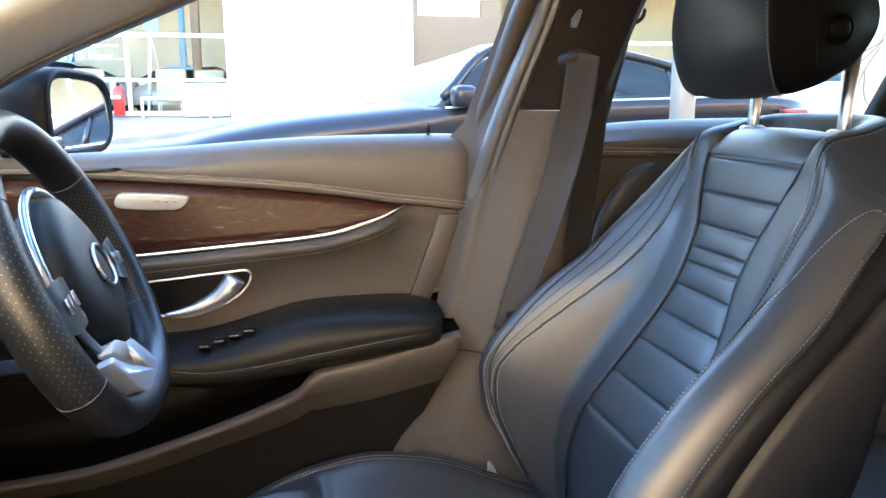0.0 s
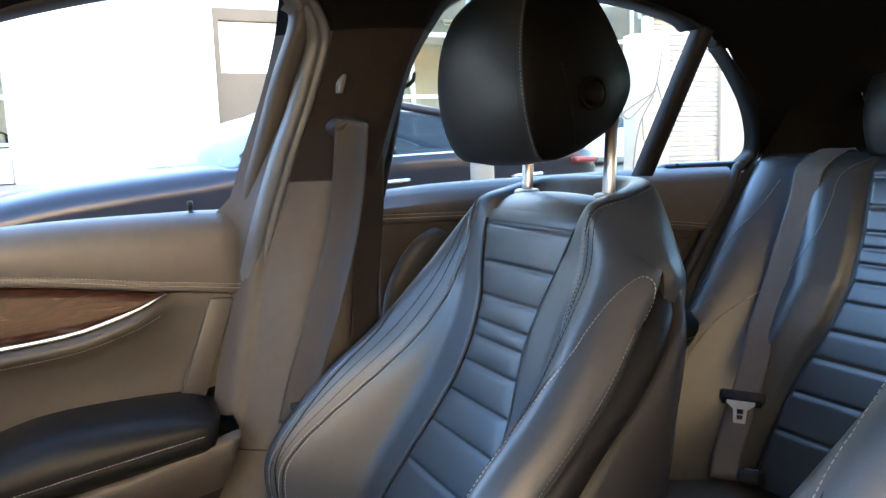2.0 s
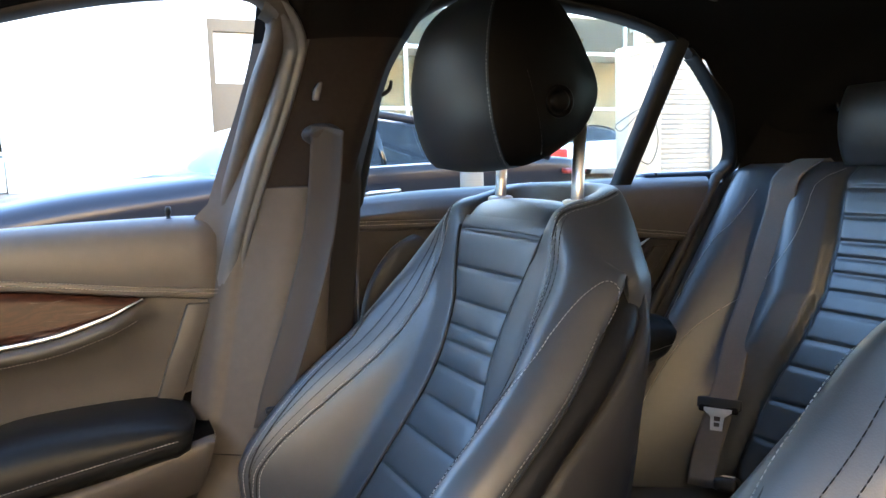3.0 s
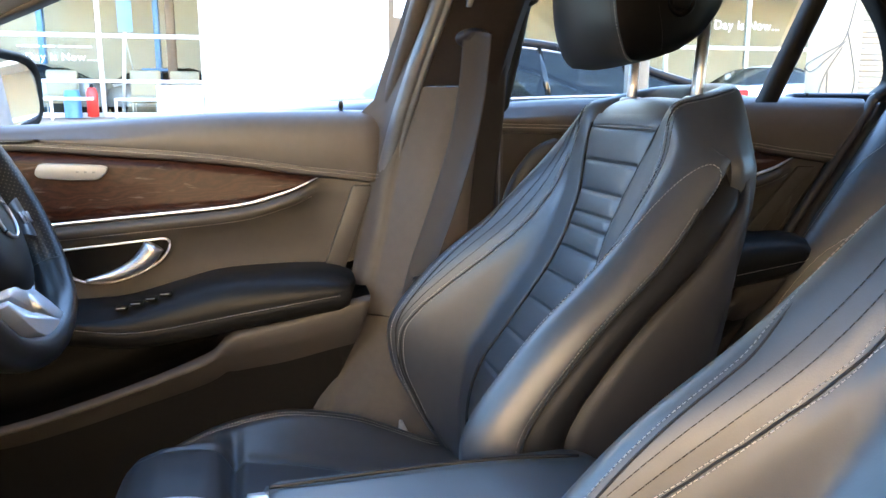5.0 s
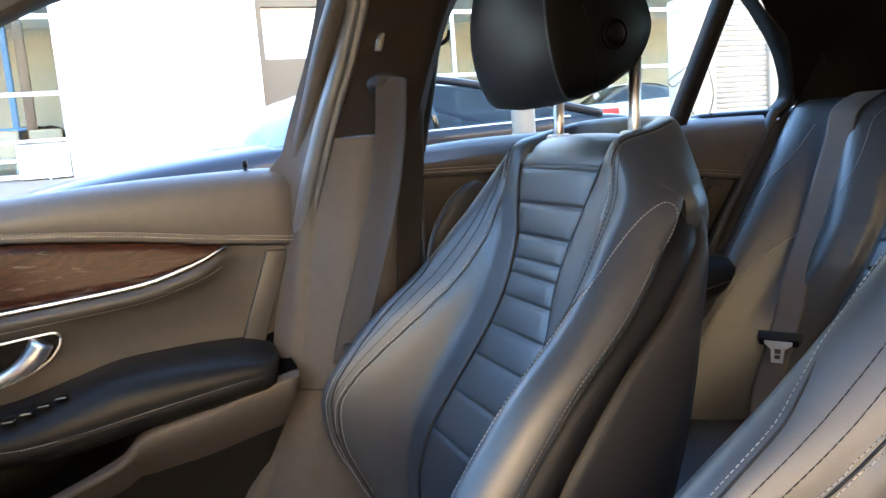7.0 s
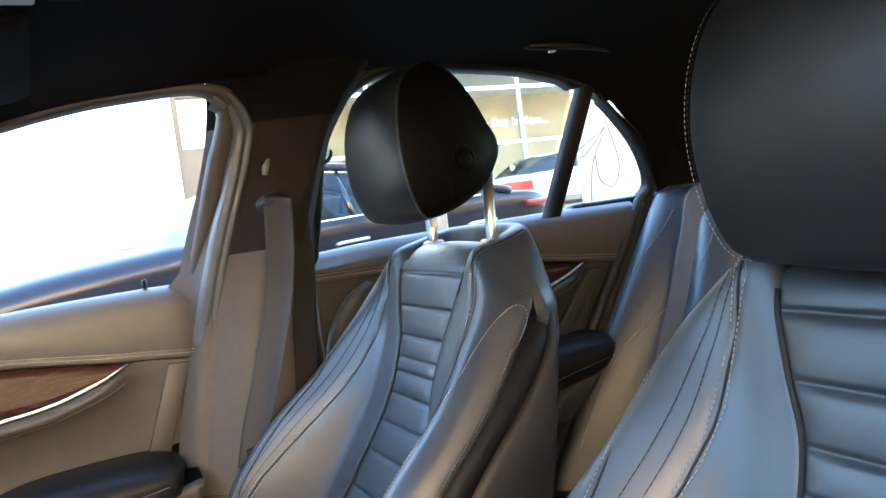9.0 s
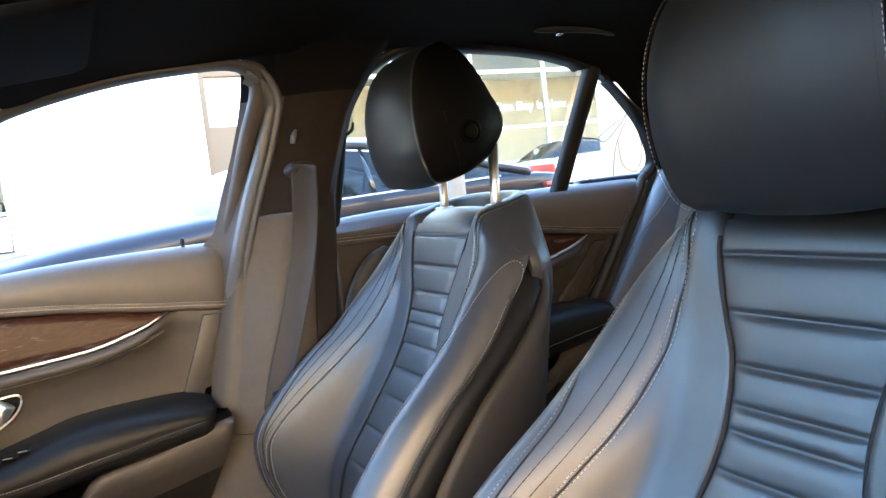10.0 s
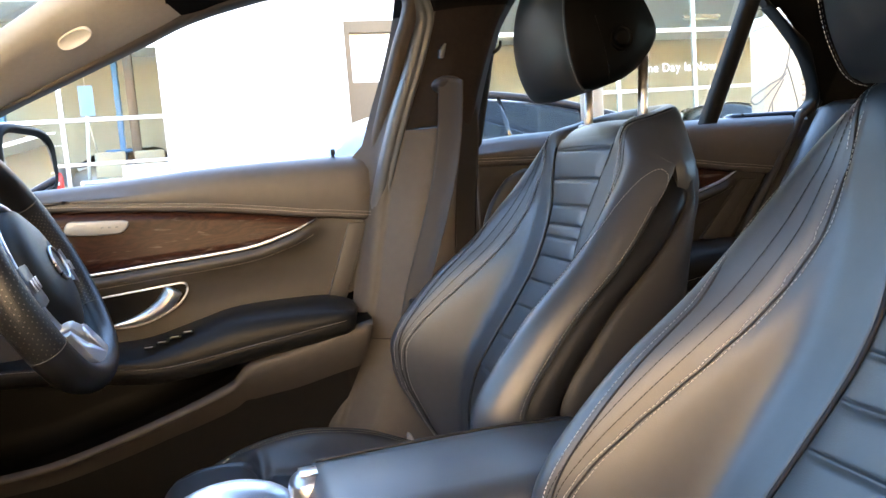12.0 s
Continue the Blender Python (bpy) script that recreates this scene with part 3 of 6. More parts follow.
def pillar_lean(z):
    """How far the pillar leans inwards, starting softly at the belt line."""
    return 0.0 if z < 0.82 else 0.3 * (z - 0.82) ** 2 / 0.32 if z < 0.98 else 0.3 * (z - 0.9)


def b_pillar(flip):
    def Y(y):
        return 2 * MID - y if flip else y
    rows = []
    for i in range(50):
        z = 0.28 + (1.295 - 0.28) * i / 49
        a, b = smooth_interp(z, PILLAR_FRONT), smooth_interp(z, PILLAR_REAR)
        lean = pillar_lean(z)
        low = max(0, 0.5 - z) * 0.1
        e = 0.05 if z < 0.97 else 0.035
        prof = [(a - e, 1.262), (a - 0.014, 1.243), (a - 0.004, 1.226), (a + 0.002, 1.214), (a + 0.010, 1.206), (a + 0.020, 1.202), (a + 0.026, 1.2035), (a + 0.031, 1.199), (a + 0.05, 1.187), (a + 0.074, 1.172), (a + 0.086, 1.167), (a + 0.09 + (b - a - 0.09) * 0.45, 1.158), (a + 0.09 + (b - a - 0.09) * 0.7, 1.157), (b - 0.02, 1.165), (b - 0.004, 1.18), (b, 1.25)]
        rows.append([Vector((x, Y(y - lean - low), z)) for x, y in prof])
    cut, top = 35, 45
    low = part("pillar_trim", loft(rows[:cut + 1]), PILLAR)
    tagged(low, "dark brown moulded trim on the middle pillar", "pillar trim", kind="structure")
    band = part("pillar_band", loft([r[:8] for r in rows[cut:top + 1]]), PILLAR)
    tagged(band, "brown moulded front band of the middle pillar", "pillar trim", kind="structure")
    off = Vector((0, 0.004 if flip else -0.004, 0))
    edge = [[rows[cut][7]] + [p + off * q + Vector((0, 0, h)) for p in rows[cut][8:]] for q, h in ((-0.5, 0.003), (0.5, 0.0015), (1.0, 0.005))]
    up = part("pillar_cover", loft(edge + [[r[7]] + [p + off for p in r[8:]] for r in rows[cut + 1:top + 1]]), FABRIC)
    head = part("pillar_head", loft([r[:8] + [p + off for p in r[8:]] for r in rows[top:]]), HEADLINER)
    tagged(head, "black fabric head of the middle pillar", "pillar trim", kind="structure")
    tagged(up, "dark fabric cover on the upper middle pillar", "pillar trim", kind="structure")


b_pillar(False)
b_pillar(True)
rows = []
for i in range(62):
    turn = max(0, i - 46) / 15 * 1.25
    z = 0.86 + 0.335 * min(i, 46) / 46
    a = smooth_interp(z, PILLAR_FRONT)
    z, c, d = z + 0.05 * math.sin(turn), math.cos(turn), math.sin(turn)
    sink = 0.012 * max(0.0, 1 - i / 14) ** 1.5 - pillar_lean(z)
    rows.append([Vector((a - 0.05 * (1 - c) + dx * c, y + sink - 0.3 * dx * d, z + dx * d)) for dx, y in ((-0.004, 1.216), (0.0, 1.205), (0.005, 1.1995), (0.011, 1.197), (0.0165, 1.1975), (0.019, 1.201), (0.0212, 1.1975), (0.026, 1.1955), (0.030, 1.1975), (0.033, 1.204))])
tagged(part("pillar_bead", loft(rows), RUBBER_BEAD), "smooth rubber bead along the window's edge, blued for sky light", "door seal", kind="structure")
seal = [(smooth_interp(z, DOOR_EDGE) + 0.012, 1.236 - max(0, z - 0.9) * 0.3, z) for z in [0.3 + 0.66 * i / 30 for i in range(31)]]
tagged(part("door_seal", tube(seal, 0.009, 10), RUBBER), "black rubber seal round the front door", "door seal", kind="structure")
za = 0.605
pa, pb = smooth_interp(za, PILLAR_FRONT), smooth_interp(za, PILLAR_REAR)
joint = [(pa + 0.031, 1.1985, za + 0.004), (pa + 0.05, 1.1865, za + 0.003), (pa + 0.074, 1.1715, za + 0.002), (pa + 0.086, 1.1665, za + 0.001), (pa + 0.09 + (pb - pa - 0.09) * 0.45, 1.1575, za), (pa + 0.09 + (pb - pa - 0.09) * 0.7, 1.1565, za)]
tagged(part("pillar_joint", tube(joint, 0.0012, 6), BLACK), "fine joint in the pillar trim", "joint", kind="structure")

# door window frames with their rubber
WIN_FRONT = [(-0.56, 0.945), (-0.305, 1.072), (-0.2, 1.116), (-0.065, 1.172), (0.01, 1.204), (0.098, 1.229), (0.191, 1.248), (0.288, 1.259), (0.35, 1.262), (0.378, 1.252), (0.386, 1.228), (0.367, 1.16), (0.345, 1.07), (0.318, 0.966)]
WIN_REAR = [(0.555, 0.975), (0.562, 1.078), (0.566, 1.143), (0.586, 1.218), (0.623, 1.255), (0.67, 1.274), (0.75, 1.28), (0.841, 1.277), (0.959, 1.268), (1.063, 1.249), (1.093, 1.236), (1.080, 1.10), (1.069, 0.988)]
WIN_QUARTER = [(1.126, 0.992), (1.135, 1.05), (1.147, 1.13), (1.156, 1.19), (1.162, 1.211), (1.174, 1.209), (1.228, 1.172), (1.298, 1.115), (1.348, 1.054), (1.36, 1.02), (1.343, 0.998), (1.25, 0.993)]


def window_rim(name, line, flip, width, mat, label, closed=True):
    """A rounded rubber and trim rim round a side window."""
    pts = spline([(x, glass_y(z), z) for x, z in (line + line[:1] if closed else line)], 90)
    mid = sum(pts, Vector()) / len(pts)
    rows = []
    for p in pts:
        o = p - mid
        o.y = 0
        o = o.normalized()
        prof = [(0.0, 0.02), (-0.002, 0.0), (0.003, -0.012), (0.012, -0.016), (width, -0.012), (width, 0.02)]
        r = []
        for w, d in prof:
            q = p + o * w
            y = glass_y(q.z) + d
            r.append(Vector((q.x, 2 * MID - y if flip else y, q.z)))
        rows.append(r)
    return tagged(part(name, loft(rows), mat), label, "window frame", kind="structure")


for flip in (False, True):
    if not flip:
        window_rim("window_1", WIN_FRONT, flip, 0.030, PILLAR, "black frame of the lowered driver's window", closed=False)
    window_rim("window_2", WIN_REAR[:-2], flip, 0.022, BLACK, "black frame of the rear door window", closed=False)
    window_rim("window_3", WIN_QUARTER[4:-1], flip, 0.026, BLACK, "black frame of the small quarter window", closed=False)
    for nm, line, lb in (("window_2_glass", WIN_REAR, "closed rear door window, faintly tinted"), ("window_3_glass", WIN_QUARTER, "fixed quarter glass, faintly tinted")):
        bm = bmesh.new()
        bm.faces.new([bm.verts.new((x, 2 * MID - glass_y(z) - 0.006 if flip else glass_y(z) + 0.006, z)) for x, z in line])
        bmesh.ops.triangulate(bm, faces=bm.faces[:])
        tagged(part(nm, bm, PALE_TINT, smooth=False), lb, "window", kind="structure").visible_shadow = False
    # the bar between the rear window and the quarter glass
    bar = []
    for i in range(13):
        z = 0.980 + 0.272 * i / 12
        x = 1.098 + (z - 0.988) * 0.13
        y = glass_y(z)
        bar.append([Vector((x + a, 2 * MID - (y + d) if flip else y + d, z)) for a, d in ((-0.019, 0.015), (-0.019, -0.004), (-0.012, -0.013), (0.01, -0.014), (0.019, -0.005), (0.02, 0.015))])
    tagged(part("window_bar", loft(bar), BLACK), "black upright bar between the rear panes", "window bar", kind="structure")

ROOF_X = [(-0.02, 1.30), (0.2, 1.335), (0.5, 1.36), (0.8, 1.36), (1.1, 1.34), (1.4, 1.295), (1.62, 1.24)]
TOP_Z = [(-0.1, 1.19), (0.01, 1.204), (0.098, 1.229), (0.191, 1.248), (0.288, 1.259), (0.4, 1.272), (0.67, 1.276), (0.841, 1.279), (0.959, 1.27), (1.063, 1.252), (1.172, 1.212), (1.228, 1.174), (1.298, 1.117), (1.348, 1.052), (1.385, 1.0), (1.62, 1.0)]
rows = []
for i in range(60):
    x = -0.02 + 1.64 * i / 59
    zc, zt = smooth_interp(x, ROOF_X), smooth_interp(x, TOP_Z) + 0.008
    zs = max(zt, 0.985)
    half = []
    for k in range(15):
        u = k / 14
        y = (glass_y(zt) - 0.012 - MID) * (1 - u) ** 0.8 if k < 14 else 0
        w = math.sin(u * math.pi / 2) ** 0.75
        half.append((y, zs + (zc - zs) * w))
    rows.append([Vector((x, MID + y, z)) for y, z in half] + [Vector((x, MID - y, z)) for y, z in reversed(half[:-1])])
tagged(part("ceiling", loft(rows), HEADLINER), "black fabric roof lining curving down to the windows", "ceiling", kind="structure")
# side rails that close the lining against the window frames
for flip in (False, True):
    rail_rows = []
    for i in range(50):
        x = -0.1 + 1.3 * i / 49
        z = smooth_interp(x, TOP_Z)
        y = glass_y(z)
        rail_rows.append([Vector((x, 2 * MID - q if flip else q, w)) for q, w in ((y + 0.03, z + 0.012), (y - 0.012, z + 0.016), (y - 0.03, z + 0.03), (y - 0.045, z + 0.055), (y + 0.03, z + 0.07))])
    tagged(part("ceiling_rail", loft(rail_rows), HEADLINER), "black fabric edge of the roof lining over the windows", "ceiling trim", kind="structure")
# roof skin above it
rows = [[p + Vector((0, (p.y - MID) * 0.06, 0.05)) for p in r] for r in rows]
tagged(part("roof_skin", loft(rows), PAINT), "dark painted outer roof of the car", "car roof", kind="structure")

A_OUT = [(-0.66, 0.9), (-0.56, 0.945), (-0.305, 1.072), (-0.2, 1.116), (-0.065, 1.172), (0.01, 1.204), (0.06, 1.222)]
A_IN = [(-0.72, 0.92), (-0.61, 0.965), (-0.39, 1.08), (-0.248, 1.159), (-0.168, 1.205), (-0.08, 1.26), (0.0, 1.30)]
for flip in (False, True):
    rows = []
    for k in range(40):
        u = k / 39 * 6
        i = min(5, int(u))
        w = u - i
        a = [A_OUT[i][j] * (1 - w) + A_OUT[i + 1][j] * w for j in (0, 1)]
        b = [A_IN[i][j] * (1 - w) + A_IN[i + 1][j] * w for j in (0, 1)]
        yo, yi = glass_y(a[1]) - 0.008, glass_y(a[1]) - 0.115
        prof = [(a[0], yo + 0.03, a[1] + 0.004), (a[0], yo, a[1] + 0.004), (a[0] * 0.7 + b[0] * 0.3, yo - 0.035, a[1] * 0.72 + b[1] * 0.28 + 0.003), (a[0] * 0.3 + b[0] * 0.7, yi + 0.02, a[1] * 0.3 + b[1] * 0.7 + 0.004), (b[0], yi, b[1]), (b[0] - 0.03, yi - 0.003, b[1] + 0.01), (b[0] - 0.06, yi + 0.05, b[1] + 0.01)]
        rows.append([Vector((x, 2 * MID - y if flip else y, z)) for x, y, z in prof])
    pillar = tagged(part("windscreen_pillar", loft(rows), GREY_TRIM), "grey fabric trim of the windscreen pillar", "pillar trim", kind="structure")
    if not flip:
        b = loft([[Vector((0.028 * r * math.copysign(abs(math.cos(q)) ** 0.8, math.cos(q)), y, 0.0125 * r * math.copysign(abs(math.sin(q)) ** 0.8, math.sin(q)))) for q in [2 * math.pi * k / 32 for k in range(32)]] for y, r in ((0.003, 1.0), (-0.0015, 1.0), (-0.0025, 0.93), (-0.0015, 0.86), (-0.0015, 0.02))], True)
        m = Matrix.Translation((-0.158, 1.063, 1.172)) @ pose(0, 0, 0, 38, 0, 0) @ pose(0, 0, 0, 0, -29, 0)
        bmesh.ops.transform(b, matrix=m, verts=b.verts)
        tagged(part("airbag_badge", b, ALU), "small oval airbag badge on the windscreen pillar", "badge")

tagged(part("floor", box((-1.0, -0.25, 0.14), (1.3, 1.32, 0.2), 0.01), CARPET, smooth=False), "black carpeted car floor", "floor", kind="structure")
for y0, y1 in ((1.2, 1.33), (-0.27, -0.14)):
    tagged(part("door_sill", box((-1.0, y0, 0.12), (1.4, y1, 0.3), 0.02), PLASTIC), "dark door sill", "door sill", kind="structure")
for y0, y1 in ((1.2, 1.34), (-0.28, -0.14)):
    tagged(part("kick_panel", box((-1.08, y0, 0.12), (-0.68, y1, 0.93), 0.015), BLACK), "black kick panel at the front of the footwell", "body trim", kind="structure")
# bulkhead, dashboard and windscreen
rows = []
for y in [-0.2 + 1.46 * i / 30 for i in range(31)]:
    hump = 0.05 * math.exp(-((y - 0.88) / 0.2) ** 4)
    prof = [(-1.05, 0.9), (-0.75, 0.925 + hump * 0.3), (-0.5, 0.93 + hump), (-0.44, 0.915 + hump), (-0.42, 0.88), (-0.44, 0.80), (-0.41, 0.74), (-0.40, 0.68), (-0.45, 0.6), (-0.55, 0.45), (-0.8, 0.2)]
    rows.append([Vector((x, y, z)) for x, z in prof])
dash = tagged(part("dashboard", loft(rows), BLACK), "black soft dashboard behind the steering wheel", "dashboard", kind="structure")
knob = box((-0.42, -0.075, -0.01), (-0.35, 0.075, 0.009), 0.004, 3)
bmesh.ops.transform(knob, matrix=Matrix.Translation((0, 1.085, 0.666)) @ pose(0, 0, 0, -17, 0, 0), verts=knob.verts)
add("switch_trim", knob, SATIN, dash, "satin silver trim by the light switch")
tagged(part("bulkhead", box((-1.1, -0.27, 0.12), (-1.03, 1.33, 0.9), 0.01), BLACK), "dark bulkhead under the windscreen", "bulkhead", kind="structure")
scr = [[Vector((-1.02, -0.16 + 1.38 * k / 12, 0.905)) for k in range(13)], [Vector((-0.035, 0.02 + 1.02 * k / 12, 1.297)) for k in range(13)]]
tagged(part("windscreen", loft(scr), GLASS), "clear windscreen", "windscreen", kind="structure").visible_shadow = False


# ---- seats ----
HALF = [(0.36, 0.235), (0.42, 0.25), (0.6, 0.265), (0.7, 0.258), (0.8, 0.238), (0.87, 0.218), (0.9, 0.21), (0.915, 0.203), (0.93, 0.194), (0.945, 0.182), (0.957, 0.172), (0.97, 0.156), (0.979, 0.143), (0.985, 0.132)]
INSERT_HALF = [(0.36, 0.14), (0.5, 0.135), (0.58, 0.118), (0.65, 0.1), (0.72, 0.08), (0.77, 0.067), (0.8, 0.063), (0.85, 0.068), (0.89, 0.083), (0.945, 0.1), (1.0, 0.105)]
INSERT_X = [(0.36, 0.425), (0.42, 0.418), (0.5, 0.416), (0.576, 0.432), (0.63, 0.462), (0.69, 0.497), (0.746, 0.527), (0.81, 0.552), (0.853, 0.568), (0.9, 0.582), (0.945, 0.597), (0.965, 0.61), (0.985, 0.64)]
BOLSTER_X = [(0.36, 0.42), (0.44, 0.365), (0.492, 0.337), (0.544, 0.312), (0.604, 0.304), (0.633, 0.312), (0.67, 0.338), (0.734, 0.398), (0.798, 0.474), (0.854, 0.527), (0.9, 0.566), (0.92, 0.579), (0.94, 0.59), (0.96, 0.599), (0.985, 0.609)]
BACK_X = [(0.36, 0.50), (0.42, 0.515), (0.6, 0.585), (0.75, 0.635), (0.85, 0.662), (0.92, 0.678), (0.96, 0.685), (0.985, 0.69)]
RIDGES = (0.944, 0.896, 0.854, 0.823, 0.803, 0.771, 0.731, 0.689, 0.638, 0.583)


# cross-sections of the shoulder band from its front edge over the side and round behind the posts: inner edge to outer edge
SHOULDER = (
    ((0.098, 0.622, 0.960), (0.104, 0.609, 0.970), (0.125, 0.603, 0.974), (0.150, 0.602, 0.960), (0.174, 0.611, 0.942), (0.204, 0.636, 0.909)),
    ((0.098, 0.652, 0.964), (0.103, 0.648, 0.983), (0.120, 0.648, 0.990), (0.143, 0.652, 0.983), (0.170, 0.655, 0.957), (0.204, 0.654, 0.906)),
    ((0.080, 0.680, 0.964), (0.086, 0.686, 0.993), (0.100, 0.692, 1.001), (0.119, 0.697, 0.994), (0.144, 0.694, 0.962), (0.180, 0.686, 0.902)),
    ((0.042, 0.690, 0.964), (0.044, 0.697, 0.997), (0.050, 0.705, 1.004), (0.058, 0.713, 0.999), (0.068, 0.720, 0.970), (0.080, 0.725, 0.870)),
    ((0.0, 0.692, 0.964), (0.0, 0.699, 0.998), (0.0, 0.708, 1.004), (0.0, 0.717, 0.999), (0.0, 0.725, 0.971), (0.0, 0.730, 0.870)),
)


def flank_curve(bend=0.42):
    """A bolster's rise from the insert to its crest: nearly flat, then a firm bend into a steep flank, then a round crest."""
    ws = np.linspace(0, 1, 101)
    slope = 0.06 + 1 / (1 + np.exp(-(ws - bend) / 0.03))
    slope *= 1 - 0.9 * np.clip((ws - 0.8) / 0.22, 0, 1) ** 2
    rise = np.concatenate(([0.0], np.cumsum((slope[1:] + slope[:-1]) / 2)))
    return ws, rise / rise[-1]


FLANK_W, FLANK_RISE = flank_curve()


def ease(v):
    v = min(1.0, max(0.0, v))
    return v * v * (3 - 2 * v)


def flank(w):
    return float(np.interp(w, FLANK_W, FLANK_RISE))


def seat(dx, cy, head_drop, label, ridge_drop=0.0, slim=1.0):
    """A front seat with sculpted backrest, ridged insert, cushion and headrest on two posts."""
    ridges = [r - ridge_drop for r in RIDGES]
    base = thing("car_seat", (0.25 + dx, cy, 0.2), label, "car seat", "front seats")

    def P(x, u, z):
        return Vector((x + dx, cy + u, z))

    def section(z):
        h, ih, xi, xb = smooth_interp(z, HALF), smooth_interp(z, INSERT_HALF), smooth_interp(z, INSERT_X), smooth_interp(z, BOLSTER_X)
        return h, ih, xi, xb

    def bolster(z, w):
        """Depth of the bolster's front between the insert (0) and its crest (1)."""
        h, ih, xi, xb = section(z)
        return xi - 0.001 * min(1, 8 * w) * (1 - w) + (xb - xi) * flank(w)

    def seam_at(z):
        return smooth_interp(z, [(0.4, 0.9), (0.6, 0.88), (0.66, 0.82), (0.75, 0.68), (0.85, 0.55), (0.92, 0.5), (0.97, 0.5)])

    # ridged insert
    zs = []
    z = 0.40
    while z < 0.968:
        zs.append(z)
        near = min(abs(z - r) for r in ridges)
        z += 0.0016 if near < 0.008 else 0.005
    rows = []
    for z in zs:
        h, ih, xi, xb = section(z)
        g = sum(math.exp(-((z - r) / 0.0028) ** 2) for r in ridges)
        up = min((r - z for r in ridges if r > z), default=0.05)
        dn = min((z - r for r in ridges if r <= z), default=0.05)
        puff = 0.0016 * min(1, min(up, dn) / 0.015)
        row = []
        for k in range(13):
            u = -1 + k / 6
            edge = max(0, (abs(u) - 0.9) / 0.1)
            row.append(P(xi - puff * (1 - u * u) ** 0.5 + 0.0036 * g * (1 - edge) + 0.003 * edge, u * ih, z))
        rows.append(row)
    add("backrest_insert", loft(rows), LEATHER, base, "ridged leather backrest insert")
    # side bolsters
    for s in (-1, 1):
        rows, heights = [], [0.385 + (0.91 - 0.385) * i / 66 for i in range(67)]
        for z in heights:
            h, ih, xi, xb = section(z)
            c = 0.86 * h
            prof = [(ih - 0.001, xi + 0.009), (ih + 0.002, xi - 0.001)]
            fs = seam_at(z)
            for k in range(1, 21):
                w = k / 20
                prof.append((ih + w * (c - ih), bolster(z, w) + 0.0045 * math.exp(-((w - fs) / 0.035) ** 2)))
            prof += [(c + 0.3 * (h - c), xb + 0.001), (c + 0.6 * (h - c), xb + 0.009), (c + 0.85 * (h - c), xb + 0.024), (h, xb + 0.045), (h + 0.001, xb + 0.056), (h - 0.002, xb + 0.06)]
            rows.append([Vector((u, x, z)) for u, x in prof])
        # the shoulder goes on from the bolster in one skin
        n_col = len(rows[0])
        keys = [rows[-9], rows[-1]]
        for key in SHOULDER:
            tabs = [[(w, p[a]) for w, p in zip((0, 0.15, 0.35, 0.55, 0.78, 1.0), key)] for a in range(3)]
            ws = np.interp(range(n_col), (0, 1, 21, n_col - 1), (0, 0.08, 0.58, 1.0))
            keys.append([Vector([smooth_interp(w, tab) for tab in tabs]) for w in ws])
        lanes = []
        for col in range(n_col):
            pts = [k[col] for k in keys]
            lane = []
            for a in range(1, len(pts) - 1):
                p0, p1, p2, p3 = pts[a - 1], pts[a], pts[a + 1], pts[min(a + 2, len(pts) - 1)]
                l0, l1, l2 = ((p1 - p0).length + 0.01) ** 0.5, ((p2 - p1).length + 0.01) ** 0.5, ((p3 - p2).length + 0.01) ** 0.5
                m1 = (p2 - p0) * (l1 / (l0 + l1)) * 1.0
                m2 = (p3 - p1) * (l1 / (l1 + l2)) * 1.0
                for q in range(1, 11):
                    v = q / 10
                    lane.append((2 * v**3 - 3 * v**2 + 1) * p1 + (v**3 - 2 * v**2 + v) * m1 + (-2 * v**3 + 3 * v**2) * p2 + (v**3 - v**2) * m2)
            lanes.append(lane)
        rows += [[lane[q] for lane in lanes] for q in range(len(lanes[0]))]
        # the lower edge is turned under; the shoulder's goes down behind the side roll
        for q, r in enumerate(rows):
            e, f = r[-1], ease((q - len(heights) + 4) / 12)
            r += [e + Vector((-0.006 + 0.005 * f, 0.002, -0.018 * f)), e + Vector((-0.014 + 0.008 * f, 0.003, -0.05 * f)), e + Vector((-0.02, 0.003, -0.085 * f))]
        grid = [[P(p.y, s * p.x, p.z) for p in r] for r in rows]
        add("bolster", loft(grid), LEATHER, base, "smooth leather side bolster running up into the shoulder")

        edge_line = [P(section(z)[2] + 0.0012, s * (section(z)[1] + 0.0002), z) for z in [0.42 + 0.53 * i / 60 for i in range(61)]]
        add("insert_seam", tube(edge_line, 0.0024, 6), DARK_THREAD, base, "dark sunken seam beside the insert")

        def on_band(row, col, lift=0.0009):
            """A point just over the bolster's skin at a fractional column."""
            k = min(int(col), n_col - 2)
            p = grid[row][k].lerp(grid[row][k + 1], col - k)
            a = grid[row][k + 1] - grid[row][k]
            b = grid[min(row + 1, len(grid) - 1)][k] - grid[max(row - 1, 0)][k]
            nrm = a.cross(b)
            nrm = nrm.normalized() if nrm.length > 1e-9 else Vector((0, 0, 1))
            if (nrm.x > 0) if row < len(heights) - 2 else (nrm.dot(p - P(0.63, 0, p.z - 0.03)) < 0):
                nrm = -nrm
            return p + nrm * lift
        # a padded roll behind the leaf panel, then the side of the back behind a deep crease
        roll, shell_side = [], []
        for i in range(60):
            z = 0.385 + (0.928 - 0.385) * i / 59
            h, ih, xi, xb = section(z)
            h -= 0.013 * ease((z - 0.84) / 0.06)
            e = xb + 0.06
            m = max(smooth_interp(z, BACK_X) - e, 0.014)
            r = min(0.05, 0.72 * m)
